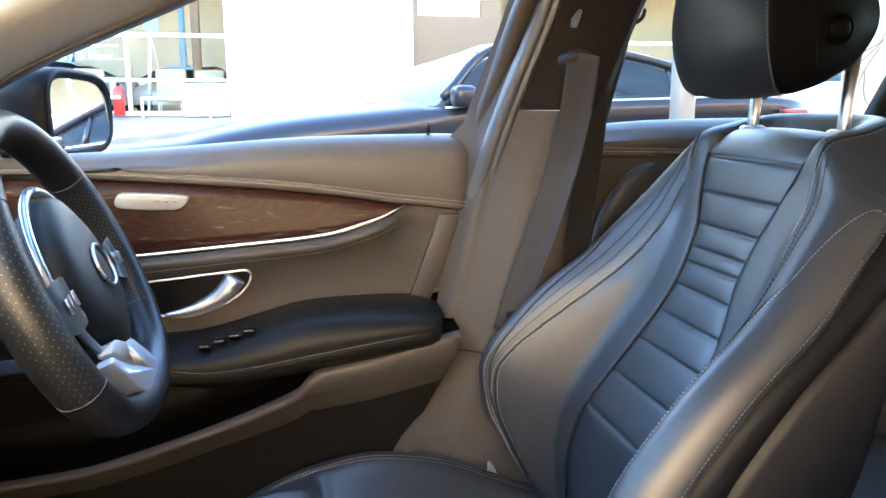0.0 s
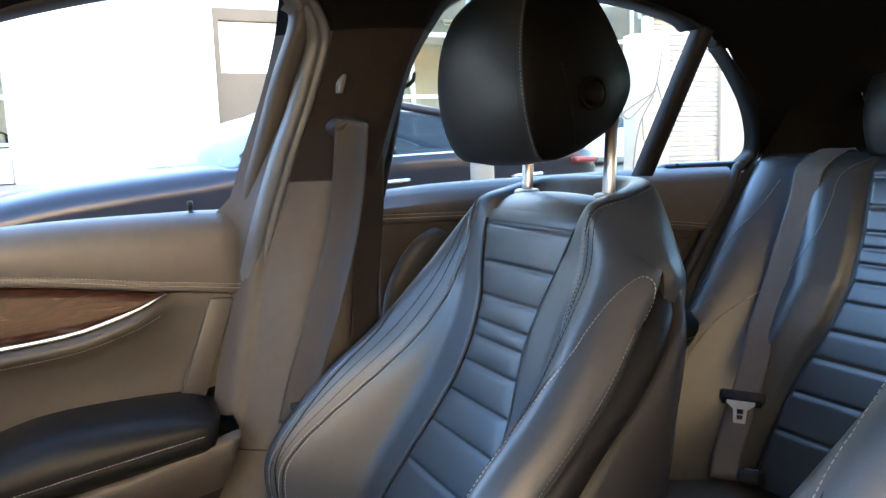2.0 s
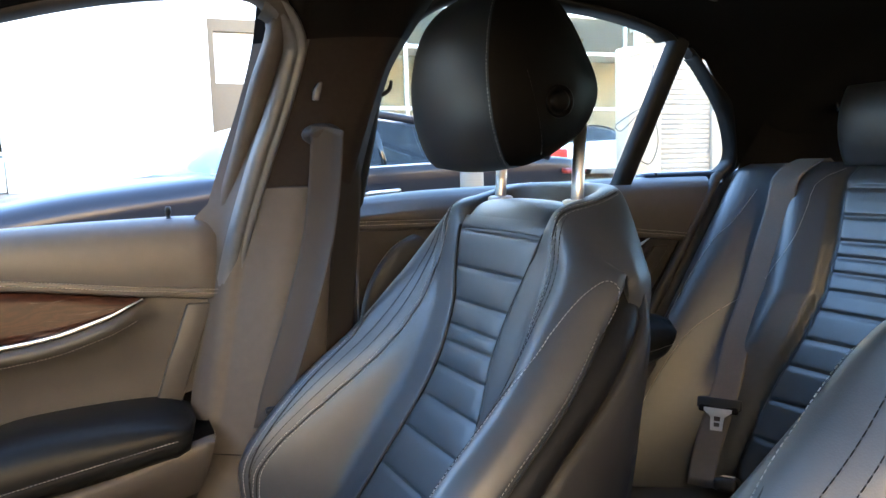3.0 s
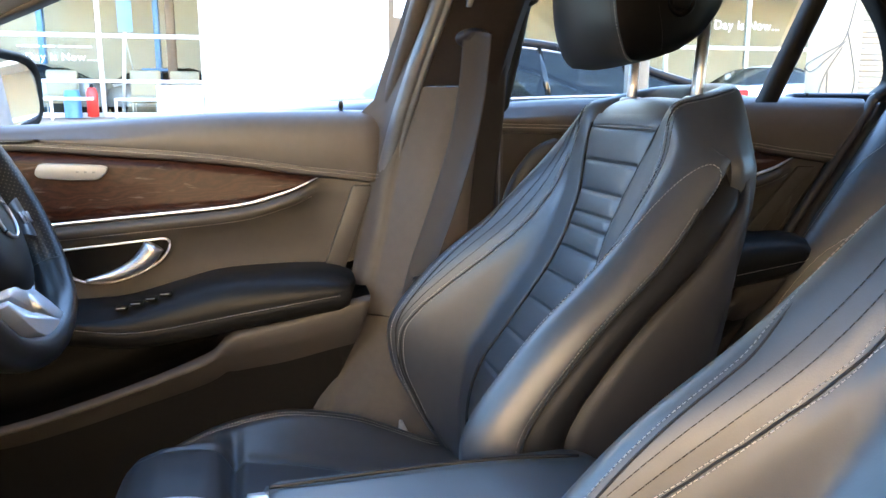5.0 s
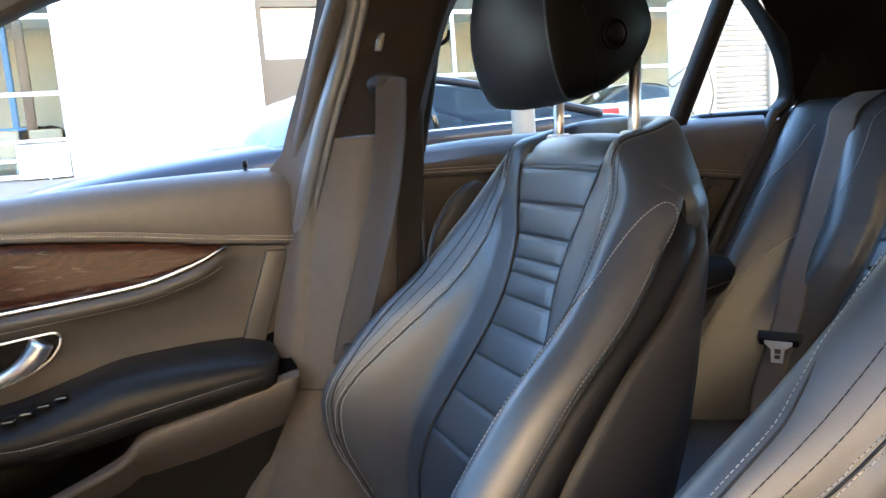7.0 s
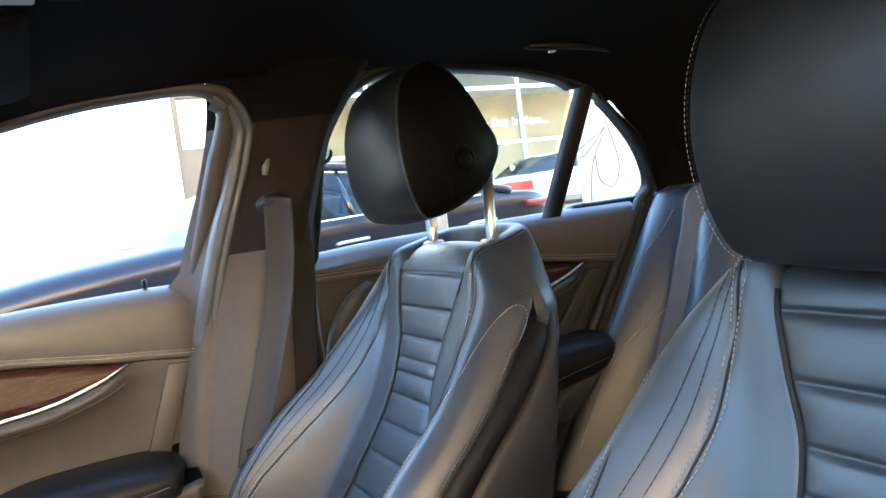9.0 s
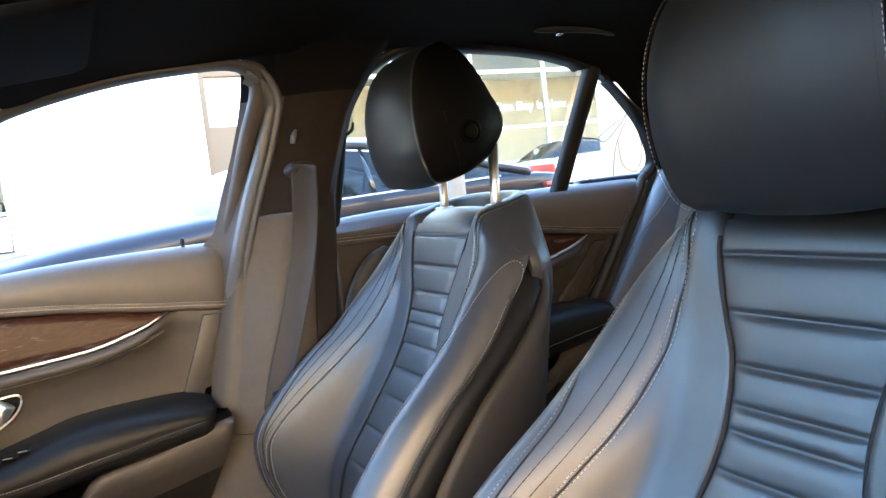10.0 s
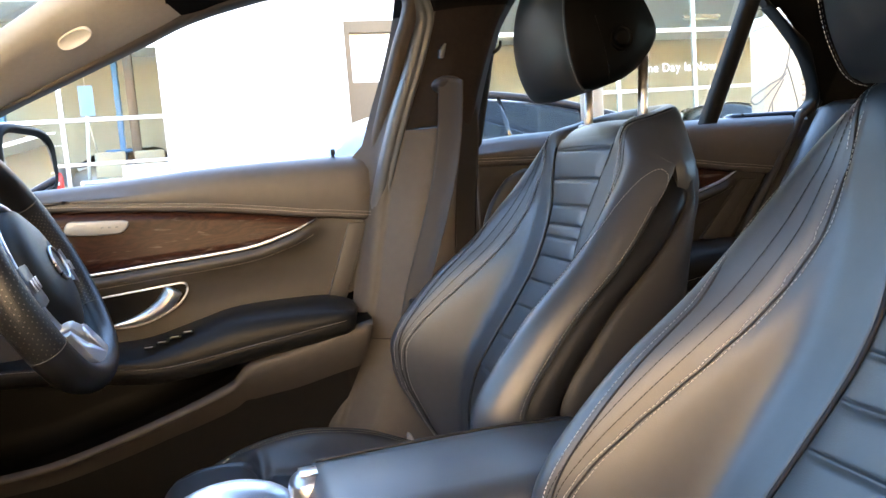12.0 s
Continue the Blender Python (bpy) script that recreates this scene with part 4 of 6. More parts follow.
            fat = 0.011 * min(1, m / 0.06) * (1 - ease((z - 0.85) / 0.05))
            roll.append([P(e - 0.003 + (r + 0.003) * v, s * (h - 0.006 + fat * math.sin(math.pi * v) ** 0.7), z) for v in [k / 10 for k in range(11)]])
            prof = [(h - 0.012, e + r - 0.002), (h - 0.004, e + r + 0.003), (h, e + r + 0.12 * (m - r)), (h - 0.001, e + r + 0.5 * (m - r)), (h - 0.008, e + r + 0.8 * (m - r)), (h - 0.022, e + 0.97 * m), (h - 0.05, e + m), (h - 0.09, e + m + 0.02), (0.0, e + m + 0.04)]
            shell_side.append([P(x, s * u, z) for u, x in prof])
        # the roll's leather is darkened for the shade it lies in
        add("side_roll", loft(roll), DARKENED_LEATHER, base, "padded roll along the seat's side, darkened for its shade")
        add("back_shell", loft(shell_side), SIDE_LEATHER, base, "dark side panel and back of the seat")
        seam = []
        for i in range(90):
            z = 0.40 + (0.96 - 0.40) * i / 89
            h, ih, xi, xb = section(z)
            if z < 0.865:
                seam.append(P(xb + 0.0575, s * (h + 0.0005), z))
        add("seam_groove", tube(seam, 0.0016, 6), DARK_THREAD, base, "dark sewn groove")
        add("stitching", stitches([p + Vector((-0.0055, -0.0004 * s, 0.001)) for p in seam], (-0.15, s, 0.1), thick=0.00042), THREAD, base, "pale contrast stitching")
        first, last = 10, len(heights) + 27

        def seam_col(row):
            if row < len(heights):
                return 1 + 20 * seam_at(heights[row])
            return 1 + 20 * seam_at(0.91) + 7.0 * ease((row - len(heights)) / 22)

        add("seam_groove", tube([on_band(r, seam_col(r), 0.0002) for r in range(first, last)], 0.0012, 6), DARK_THREAD, base, "dark sewn groove")
        for off in (-0.0045, 0.0045):
            line = []
            for r in range(first, last):
                k = int(seam_col(r))
                wide = max((grid[r][k + 1] - grid[r][k]).length, 0.002)
                line.append(on_band(r, seam_col(r) + off / wide))
            add("stitching", stitches(line, (-1, 0, 0.3)), THREAD, base, "pale contrast stitching")
        for off in (0.12, 0.22):
            line = []
            for r in range(8, len(heights) + 12):
                w0 = seam_at(heights[min(r, len(heights) - 1)])
                line.append(on_band(r, min(21.0, 1 + 20 * (w0 + off * (1 - w0) / 0.4)), 0.0006))
            add("crease", stitches(line, (-1, 0, 0.3), 0.0068, 0.005, 0.0005), CREASE, base, "fine dark sewn crease")
        # stitched edge along the crest, closing in a round end at the shoulder
        crest, groove = [], []
        for i in range(80):
            z = 0.43 + (0.86 - 0.43) * i / 79
            h, ih, xi, xb = section(z)
            q = 0.61 * ease((z - 0.785) / 0.08) - 0.16
            for line, inward, lift in ((crest, 0.0, 0.0009), (groove, 0.0042, 0.0002)):
                u = 0.86 * h + q * 0.14 * h - inward
                line.append(P(bolster(z, min(1.0, (u - ih) / (0.86 * h - ih))) - lift + 0.004 * max(0, q) / 0.45, s * u, z))
        add("seam_groove", tube(groove[:76], 0.0011, 6), DARK_THREAD, base, "dark sewn groove")
        arch = [crest[-1]]
        for z, w, b in ((0.885, 0.95, 0.009), (0.902, 0.975, 0.02), (0.909, 0.995, 0.036), (0.902, 1.006, 0.05), (0.886, 1.006, 0.058), (0.865, 1.003, 0.058)):
            h, ih, xi, xb = section(z)
            arch.append(P(xb + b, s * w * h, z))
        crest += spline(arch, 24)[1:]
        add("stitching", stitches(crest, (-1, s * 0.7, 0.2), thick=0.00048), THREAD, base, "pale contrast stitching")
    # cap between the insert and the posts, hollow behind them
    cap = [(0.945, 0.599, 0.101), (0.957, 0.606, 0.103), (0.968, 0.6135, 0.105), (0.977, 0.622, 0.106), (0.983, 0.632, 0.107), (0.986, 0.643, 0.107), (0.985, 0.655, 0.107), (0.979, 0.668, 0.104), (0.970, 0.677, 0.1), (0.962, 0.69, 0.096), (0.96, 0.71, 0.09)]
    path = spline([(z, x, w) for z, x, w in cap], 36)
    rows = [[P(x - 0.0022 * (1 - q * q) + 0.006 * max(0.0, abs(q) - 0.86) / 0.14, q * w, z - 0.006 * q * q * (1 if i > 12 else i / 12)) for q in [-1 + k / 12 for k in range(25)]] for i, (z, x, w) in enumerate(path)]
    add("backrest_cap", loft(rows), LEATHER, base, "leather cap in front of the headrest posts")
    for sd in (-1, 1):
        line = [P(x - 0.002 + 0.006, sd * (w + 0.0005), z - 0.004) for z, x, w in path[3:22]]
        add("collar_seam", tube(line, 0.0018, 6), DARK_THREAD, base, "dark seam between cap and shoulder")
    # cushion: sewn thigh sides, a hollow middle and a padded front roll behind a deep groove
    def middle(x):
        return interp(x, [(-0.115, 0.40), (-0.11, 0.432), (-0.1, 0.452), (-0.085, 0.466), (-0.05, 0.477), (-0.01, 0.478), (0.02, 0.474), (0.036, 0.464), (0.046, 0.446), (0.052, 0.432), (0.058, 0.44), (0.068, 0.449), (0.144, 0.435), (0.25, 0.407), (0.43, 0.375)])

    def thigh(x):
        return smooth_interp(x, [(-0.13, 0.36), (-0.09, 0.405), (-0.06, 0.428), (-0.03, 0.444), (0.024, 0.466), (0.096, 0.481), (0.15, 0.482), (0.244, 0.463), (0.321, 0.43), (0.376, 0.405), (0.44, 0.39)])

    def cushion_z(x, a):
        k = ease((a - 0.5) / 0.33)
        z = middle(x) + (thigh(x) - middle(x)) * k - 0.012 * math.exp(-((a - 0.52) / 0.025) ** 2)
        return z - 0.04 * max(0.0, (a - 0.87) / 0.13) ** 2 - 0.0025 * math.exp(-((a - 0.81) / 0.012) ** 2)

    rows = []
    for i in range(96):
        x = -0.115 + 0.545 * i / 95
        ins = 0.035 * max(0.0, (-0.075 - x) / 0.04) ** 2
        prof = [P(x, u * (0.262 - ins), cushion_z(x, abs(u))) for u in [-1 + k / 40 for k in range(81)]]
        rows.append([P(x, -0.25 + ins, 0.25)] + prof + [P(x, 0.25 - ins, 0.25)])
    add("seat_cushion", loft(rows, False, True), LEATHER, base, "leather seat cushion with raised thigh sides and a front roll")
    for s, inset in ((-1, 0.825), (1, 0.825), (-1, 0.795), (1, 0.795)):
        line = [P(x, s * 0.262 * inset, cushion_z(x, inset) + 0.0006) for x in [-0.05 + 0.44 * i / 60 for i in range(61)]]
        add("stitching", stitches(line, (0, 0, 1), thick=0.00065), THREAD, base, "pale contrast stitching")
    add("seat_base", box((-0.08 + dx, cy - 0.22, 0.2), (0.45 + dx, cy + 0.22, 0.34), 0.03), BLACK, base, "black seat base and rails")
    # headrest on two posts
    hz = -head_drop
    for s in (-1, 1):
        add("headrest_post", tube([P(0.655, s * 0.088, 0.95), P(0.658, s * 0.088, 1.0), P(0.664, s * 0.088, 1.09 + hz)], 0.0076, 14), CHROME, base, "polished steel headrest post")
        rows = [[P(0.657 + r * math.cos(a), s * 0.088 + 1.2 * r * math.sin(a), 0.981 + q) for a in [2 * math.pi * k / 16 for k in range(16)]] for q, r in ((0, 0.017), (0.004, 0.016), (0.006, 0.0125), (0.004, 0.009))]
        add("post_collar", loft(rows, True), ALU, base, "black post collar")
    # headrest: rounded block, front face leaning forward
    def head_outline(z):
        t = (z - 1.02) / 0.215
        f = smooth_interp(t, [(0, 0.557), (0.03, 0.537), (0.1, 0.523), (0.3, 0.509), (0.55, 0.506), (0.8, 0.518), (0.93, 0.54), (1, 0.575)])
        bk = smooth_interp(t, [(0, 0.64), (0.06, 0.668), (0.2, 0.692), (0.35, 0.70), (0.55, 0.69), (0.8, 0.66), (0.95, 0.632), (1, 0.61)])
        hw = smooth_interp(t, [(0, 0.098), (0.03, 0.109), (0.1, 0.117), (0.35, 0.123), (0.6, 0.121), (0.8, 0.112), (0.93, 0.097), (1, 0.076)])
        return f, bk, hw
    def HP(x, u, z):
        u = u * slim if u < 0 else u
        return P(x + 0.085 * u, u - 0.012, z + max(0, x - 0.55) * 0.3 * max(0, 1 - (z - hz - 1.02) / 0.13))

    pad, sides = [], []
    for i in range(29):
        z = 1.02 + 0.215 * i / 28
        f, bk, hw = head_outline(z)
        pad.append([HP(f + 0.02 * (abs(u) ** 2.6), u * hw * 0.97, z + hz) for u in [-1 + k / 8 for k in range(17)]])
        sec = []
        for u, w in ((-0.97, 0.03), (-1.0, 0.05), (-1.02, 0.3), (-0.98, 0.6), (-0.86, 0.85), (-0.6, 0.97), (0, 1.0), (0.6, 0.97), (0.86, 0.85), (0.98, 0.6), (1.02, 0.3), (1.0, 0.05), (0.97, 0.03)):
            x0 = f + 0.02
            sec.append(HP(x0 + (bk - x0) * w if w > 0.04 else f + 0.02, u * hw, z + hz))
        sides.append(sec)
    bm = loft(pad)
    head = add("headrest_pad", bm, HEAD_PAD, base, "smooth leather headrest front")
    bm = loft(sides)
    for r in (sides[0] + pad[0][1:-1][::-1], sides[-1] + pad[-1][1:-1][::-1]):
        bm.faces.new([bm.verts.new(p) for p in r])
    # sides and back take the darkest leather in place of shade
    add("headrest_shell", bm, HEAD_SIDE, base, "headrest sides and back, darkened for shade")
    for s in (-1, 1):
        for off in (0.0, 0.045):
            line = [HP(head_outline(z)[0] + 0.0165 - 0.05 * off, s * head_outline(z)[2] * (0.985 - off), z + hz) for z in [1.025 + 0.2 * i / 50 for i in range(51)]]
            add("stitching", stitches(line, (-0.6, s, 0), 0.0042, 0.0024, 0.00026), THREAD if off == 0.0 else CREASE, base, "fine double stitching")
    line = []
    for i in range(31):
        z = 1.03 + 0.1 * i / 30
        f, bk, hw = head_outline(z)
        line.append(HP(f + 0.02 + (bk - f - 0.02) * (0.36 - 0.1 * i / 30), -1.015 * hw, z + hz))
    add("stitching", stitches(line, (0, -1, 0)), DARK_THREAD, base, "dark seam of the headrest")
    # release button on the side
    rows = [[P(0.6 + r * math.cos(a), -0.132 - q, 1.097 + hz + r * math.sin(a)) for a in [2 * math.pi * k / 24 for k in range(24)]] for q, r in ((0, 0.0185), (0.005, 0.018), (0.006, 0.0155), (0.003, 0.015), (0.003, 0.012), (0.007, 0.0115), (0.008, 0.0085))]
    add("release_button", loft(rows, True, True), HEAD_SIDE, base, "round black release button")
    return base


driver_seat = seat(0.0, 0.872, 0.0, "black leather driver's seat with ridged insert and pale stitching")
passenger_seat = seat(-0.02, 0.165, 0.05, "black leather passenger seat with ridged insert beside the console", 0.009, 0.87)

# rear bench
rows = []
BENCH = thing("rear_bench", (1.2, MID, 0.2), "black leather rear bench with ridged outer seats", "car seat")


BENCH_HALF = [(0.4, 0.19), (0.54, 0.16), (0.621, 0.136), (0.702, 0.105), (0.778, 0.088), (0.865, 0.096), (0.925, 0.109), (0.979, 0.124)]
BENCH_RIDGES = (0.966, 0.915, 0.871, 0.844, 0.816, 0.785, 0.749, 0.698, 0.648, 0.583, 0.51)


def bench_x(z):
    return smooth_interp(z, [(0.4, 1.20), (0.5, 1.225), (0.7, 1.29), (0.9, 1.38), (0.98, 1.425), (1.0, 1.45)])


def bench_bulge(y, z):
    """Side bolsters stand proud of the inserts."""
    b = 0.0
    for c in (0.872, 0.188):
        d = abs(y - c)
        ih = interp(z, BENCH_HALF)
        if d < 0.36:
            b += 0.042 * math.exp(-((d - ih - 0.07) / 0.05) ** 2) - 0.02 * math.exp(-((d - ih) / 0.008) ** 2)
    return b


def bench_surface(y, z):
    """The backrest's face, with wings that come forward along the door openings."""
    x = bench_x(z) - bench_bulge(y, z)
    d = min(1, max(0, (abs(y - MID) - 0.535) / 0.12))
    d = d * d * (3 - 2 * d)
    x += (rear_edge(z) + 0.012 - x) * d
    return x + 0.09 * max(0.0, (abs(y - MID) - 0.658) / 0.05) ** 2


for i in range(181):
    z = 0.40 + 0.6 * i / 180
    g = sum(math.exp(-((z - r) / 0.0035) ** 2) for r in BENCH_RIDGES)
    row = []
    for k in range(285):
        y = -0.18 + 1.42 * k / 284
        ins = max(min(1.0, max(0.0, (interp(z, BENCH_HALF) - abs(y - c)) / 0.012)) for c in (0.872, 0.188))
        row.append(Vector((bench_surface(y, z) + 0.006 * g * ins, y, z)))
    rows.append(row)
rows.append([p + Vector((0.04, 0, 0.012)) for p in rows[-1]])
rows.append([p + Vector((0.06, 0, -0.012)) for p in rows[-1]])
add("backrest", loft(rows), LEATHER, BENCH, "leather backrest with ridged inserts")
for sgn in (1, -1):
    for pts in ([(0.475, 1.0), (0.498, 0.976), (0.493, 0.925), (0.495, 0.865), (0.526, 0.802), (0.579, 0.748), (0.606, 0.71), (0.62, 0.669), (0.629, 0.587), (0.629, 0.493)], [(0.608, 0.96), (0.622, 0.9), (0.638, 0.868), (0.649, 0.813), (0.655, 0.717), (0.657, 0.613)]):
        ln = [Vector((bench_surface(MID + sgn * p.x, p.z) - 0.0022, MID + sgn * p.x, p.z)) for p in spline([(a, 0, b) for a, b in pts], 30)]
        add("stitching", stitches(ln, (-1, -0.4 * sgn, 0.2), thick=0.0006), THREAD, BENCH, "pale contrast stitching")
rows = []
for i in range(24):
    x = 0.74 + 0.52 * i / 23
    r = math.sqrt(max(0, 1 - max(0, (0.8 - x) / 0.06) ** 2))
    rows.append([Vector((x, -0.15 + 1.36 * k / 60, 0.30 + (0.12 - 0.03 * i / 23 + 0.012 * math.cos((k / 60 - 0.5) * 4 * math.pi)) * (0.3 + 0.7 * r))) for k in range(61)])
add("bench_cushion", loft(rows), LEATHER, BENCH, "leather bench cushion")
for c in (0.892, 0.168):
    rows = []
    for i in range(21):
        z = 1.005 + 0.15 * i / 20
        t = i / 20
        s = math.sin(math.pi * (0.08 + 0.84 * t)) ** 0.4
        hw = 0.142 * (0.8 + 0.2 * s)
        rows.append([Vector((1.475 + 0.05 * s * math.copysign(abs(math.cos(a)) ** 0.6, math.cos(a)), c + hw * math.copysign(abs(math.sin(a)) ** 0.6, math.sin(a)), z)) for a in [2 * math.pi * k / 28 for k in range(28)]])
    add("headrest", loft(rows, True, True), LEATHER, BENCH, "low black leather headrest")
tagged(part("parcel_shelf", box((1.45, -0.12, 0.93), (2.0, 1.18, 0.975), 0.01), CARPET), "black parcel shelf behind the bench", "parcel shelf", kind="structure")
tagged(part("bench_bulkhead", box((1.49, -0.2, 0.2), (1.52, 1.26, 0.93), 0.01), BLACK), "dark panel behind the bench", "bulkhead", kind="structure")
rows = []
for flip in (False, True):
    rows = []
    for i in range(30):
        x = 1.2 + 0.85 * i / 29
        zt = interp(x, [(1.2, 1.20), (1.4, 1.27), (1.62, 1.24), (2.05, 1.0)])
        rows.append([Vector((x, (2 * MID - y) if flip else y, z)) for y, z in ((glass_y(0.9) - 0.01, 0.9), (glass_y(1.0) - 0.02, 1.0), (glass_y(zt * 0.5 + 0.5) - 0.05 - 0.12 * max(0, x - 1.5), zt * 0.5 + 0.5), (glass_y(zt) - 0.09 - 0.15 * max(0, x - 1.5), zt))])
    rows = [r for r in rows if r[0].x > 1.36]
    tagged(part("rear_pillar_trim", loft(rows), HEADLINER), "black fabric rear pillar trim", "pillar trim", kind="structure")
scr = [[Vector((1.62, 0.1 + 0.86 * k / 10, 1.24)) for k in range(11)], [Vector((2.05, -0.02 + 1.1 * k / 10, 0.985)) for k in range(11)]]
tagged(part("rear_window", loft(scr), GLASS), "clear rear window", "rear window", kind="structure").visible_shadow = False

# ---- steering wheel ----
wheel = thing("steering_wheel", (-0.214, 0.872, 0.833), "black leather steering wheel with perforated grips and silver spokes", "steering wheel")
WT = radians(23)
W_AX, W_UP, W_SIDE = Vector((math.cos(WT), 0, math.sin(WT))), Vector((-math.sin(WT), 0, math.cos(WT))), Vector((0, 1, 0))
WC = Vector((-0.214, 0.872, 0.833))


def WP(a, r, d=0.0):
    return WC + r * (math.cos(a) * W_UP + math.sin(a) * W_SIDE) + d * W_AX


rim = []
for i in range(73):
    a = 2 * math.pi * i / 72
    rr = 0.174 - (0.018 * max(0, -math.cos(a) - 0.72) / 0.28)
    th = 0.0185 + 0.002 * math.sin(a) ** 2
    c = WP(a, rr)
    o = (c - WC).normalized()
    rim.append([c + th * (math.cos(b) * o + 1.22 * math.sin(b) * W_AX) for b in [2 * math.pi * k / 16 for k in range(16)]])
add("rim", loft(rim, True), WHEEL_LEATHER, wheel, "leather rim with perforated grips")
rows = [[WP(2 * math.pi * k / 32, r * (1.0 + 0.10 * math.cos(4 * math.pi * k / 32)), d) for k in range(32)] for r, d in ((0.03, -0.05), (0.07, -0.03), (0.084, 0.0), (0.079, 0.016), (0.057, 0.025), (0.022, 0.03), (0.001, 0.03))]
add("hub", loft(rows, True), BLACK, wheel, "round airbag hub")
for a in (radians(95), radians(-95)):
    rows = [[WP(a + w * 0.5, r, d) for w, d in ((-0.28 * q, -0.008), (-0.26 * q, 0.008), (0, 0.012), (0.26 * q, 0.008), (0.28 * q, -0.008))] for r, q in ((0.06, 1.3), (0.09, 1.1), (0.12, 0.8), (0.16, 0.62))]
    add("spoke", loft(rows), GLOSS, wheel, "black spoke with switches")
# broad lower spoke, slotted between its two prongs
fork = [(-0.062, -0.070), (-0.006, -0.078), (0.012, -0.092), (0.035, -0.113), (0.067, -0.145), (0.060, -0.154), (0.030, -0.158), (-0.027, -0.146), (-0.054, -0.129), (-0.068, -0.108), (-0.088, -0.084), (-0.078, -0.080), (-0.064, -0.095), (-0.034, -0.113), (-0.019, -0.113), (-0.041, -0.095), (-0.068, -0.079)]
bm = prism(fork, -0.010, 0.008, 0.0025)
for v in bm.verts:
    v.co = WC + W_SIDE * v.co.x + W_UP * v.co.z + W_AX * (0.010 - v.co.y - 0.004)
add("lower_spoke", bm, SPOKE, wheel, "satin silver slotted lower spoke")
for s in (-1, 1):
    rows = [[WP(s * radians(95) + a, r, d) for a in [(-0.24 + 0.48 * k / 6) * q for k in range(7)]] for r, d, q in ((0.088, 0.008, 0.8), (0.09, 0.016, 1.0), (0.105, 0.019, 1.05), (0.125, 0.017, 0.95), (0.136, 0.012, 0.75), (0.138, 0.004, 0.7))]
    add("switch_panel", loft(rows), SWITCH_DARK, wheel, "grey switch panel on the spoke")
    for k in range(3):
        b = box((-0.004, -0.008, 0), (0.004, 0.008, 0.0012), 0.0005)
        c = WP(s * radians(95), 0.097 + 0.013 * k, 0.0185)
        for v in b.verts:
            v.co = c + W_UP * v.co.y + W_SIDE * v.co.x + W_AX * v.co.z
        add("button", b, SATIN, wheel)
# emblem ring on the hub
add("emblem_ring", tube([WP(2 * math.pi * k / 28, 0.024, 0.0315) for k in range(29)], 0.0022, 6), SATIN, wheel, "small chrome ring emblem")
add("hub_frame", tube([WP(2 * math.pi * k / 40, 0.095 * (1.0 + 0.06 * math.cos(4 * math.pi * k / 40)), 0.002) for k in range(41)], 0.005, 8), SATIN, wheel, "satin silver frame round the hub")
for a in (radians(118), radians(-118), radians(55), radians(-55)):
    add("rim_joint", tube([WP(a, 0.174) + (0.0189 + 0.002 * math.sin(a) ** 2) * (math.cos(b) * (WP(a, 1) - WC) + 1.22 * math.sin(b) * W_AX) for b in [2 * math.pi * k / 16 for k in range(17)]], 0.0005, 5), JOINT_THREAD, wheel, "sewn joint of the rim leather")
# perforations in the grips
GRIP_DOT = material("grip_perforation", (0.085, 0.078, 0.07), 0.6, vary=0.1)
for s in (-1, 1):
    verts, faces = [], []
    for i in range(46):
        a = s * radians(60 + 57 * i / 45)
        for k in range(9):
            b = radians((-65 if s < 0 else 80) + (24 if s < 0 else 17) * k + (9 if i % 2 else 0))
            o = WP(a, 1) - WC
            n = math.cos(b) * o + math.sin(b) * W_AX
            c = WP(a, 0.174) + (0.0186 + 0.002 * math.sin(a) ** 2) * (math.cos(b) * o + 1.22 * math.sin(b) * W_AX) + n * 0.0002
            t1 = n.cross(W_UP).normalized()
            t2 = n.cross(t1).normalized()
            v = len(verts)
            verts += [c + 0.00095 * (math.cos(q) * t1 + math.sin(q) * t2) for q in (0, 1.05, 2.09, 3.14, 4.19, 5.24)]
            faces.append(tuple(range(v, v + 6)))
    me = bpy.data.meshes.new("perforation")
    me.from_pydata(verts, [], faces)
    tagged(add("perforation", me, GRIP_DOT, wheel, "fine perforated grip leather"), kind="stuff")
add("column", tube([WC - W_AX * 0.03, WC - W_AX * 0.3], 0.05, 20), BLACK, wheel, "black steering column shroud")

# ---- console ----
console = thing("centre_console", (0.1, 0.515, 0.2), "black centre console with padded leather armrest", "console")
rows = []
for i in range(30):
    x = 0.085 + 0.37 * i / 29
    r = math.sqrt(max(0, 1 - max(0, (x - 0.40) / 0.057) ** 2))
    e = math.sqrt(max(0, 1 - max(0, (0.11 - x) / 0.027) ** 2))
    q = 0.35 + 0.65 * min(r, e)
    hw = 0.098 * (0.6 + 0.4 * min(r, e) if x > 0.3 else 1)
    rows.append([Vector((x, 0.508 + hw * u, 0.56 + (z - 0.56) * q)) for u, z in ((-1, 0.52), (-1.01, 0.575), (-0.98, 0.603), (-0.9, 0.616), (-0.6, 0.622), (0, 0.624), (0.6, 0.622), (0.9, 0.616), (0.98, 0.603), (1.01, 0.575), (1, 0.52))])
add("armrest_lid", loft(rows, False, True), LEATHER, console, "padded leather armrest lid")
add("console_body", box((-0.5, 0.41, 0.2), (0.43, 0.606, 0.55), 0.015), BLACK, console, "black console body")

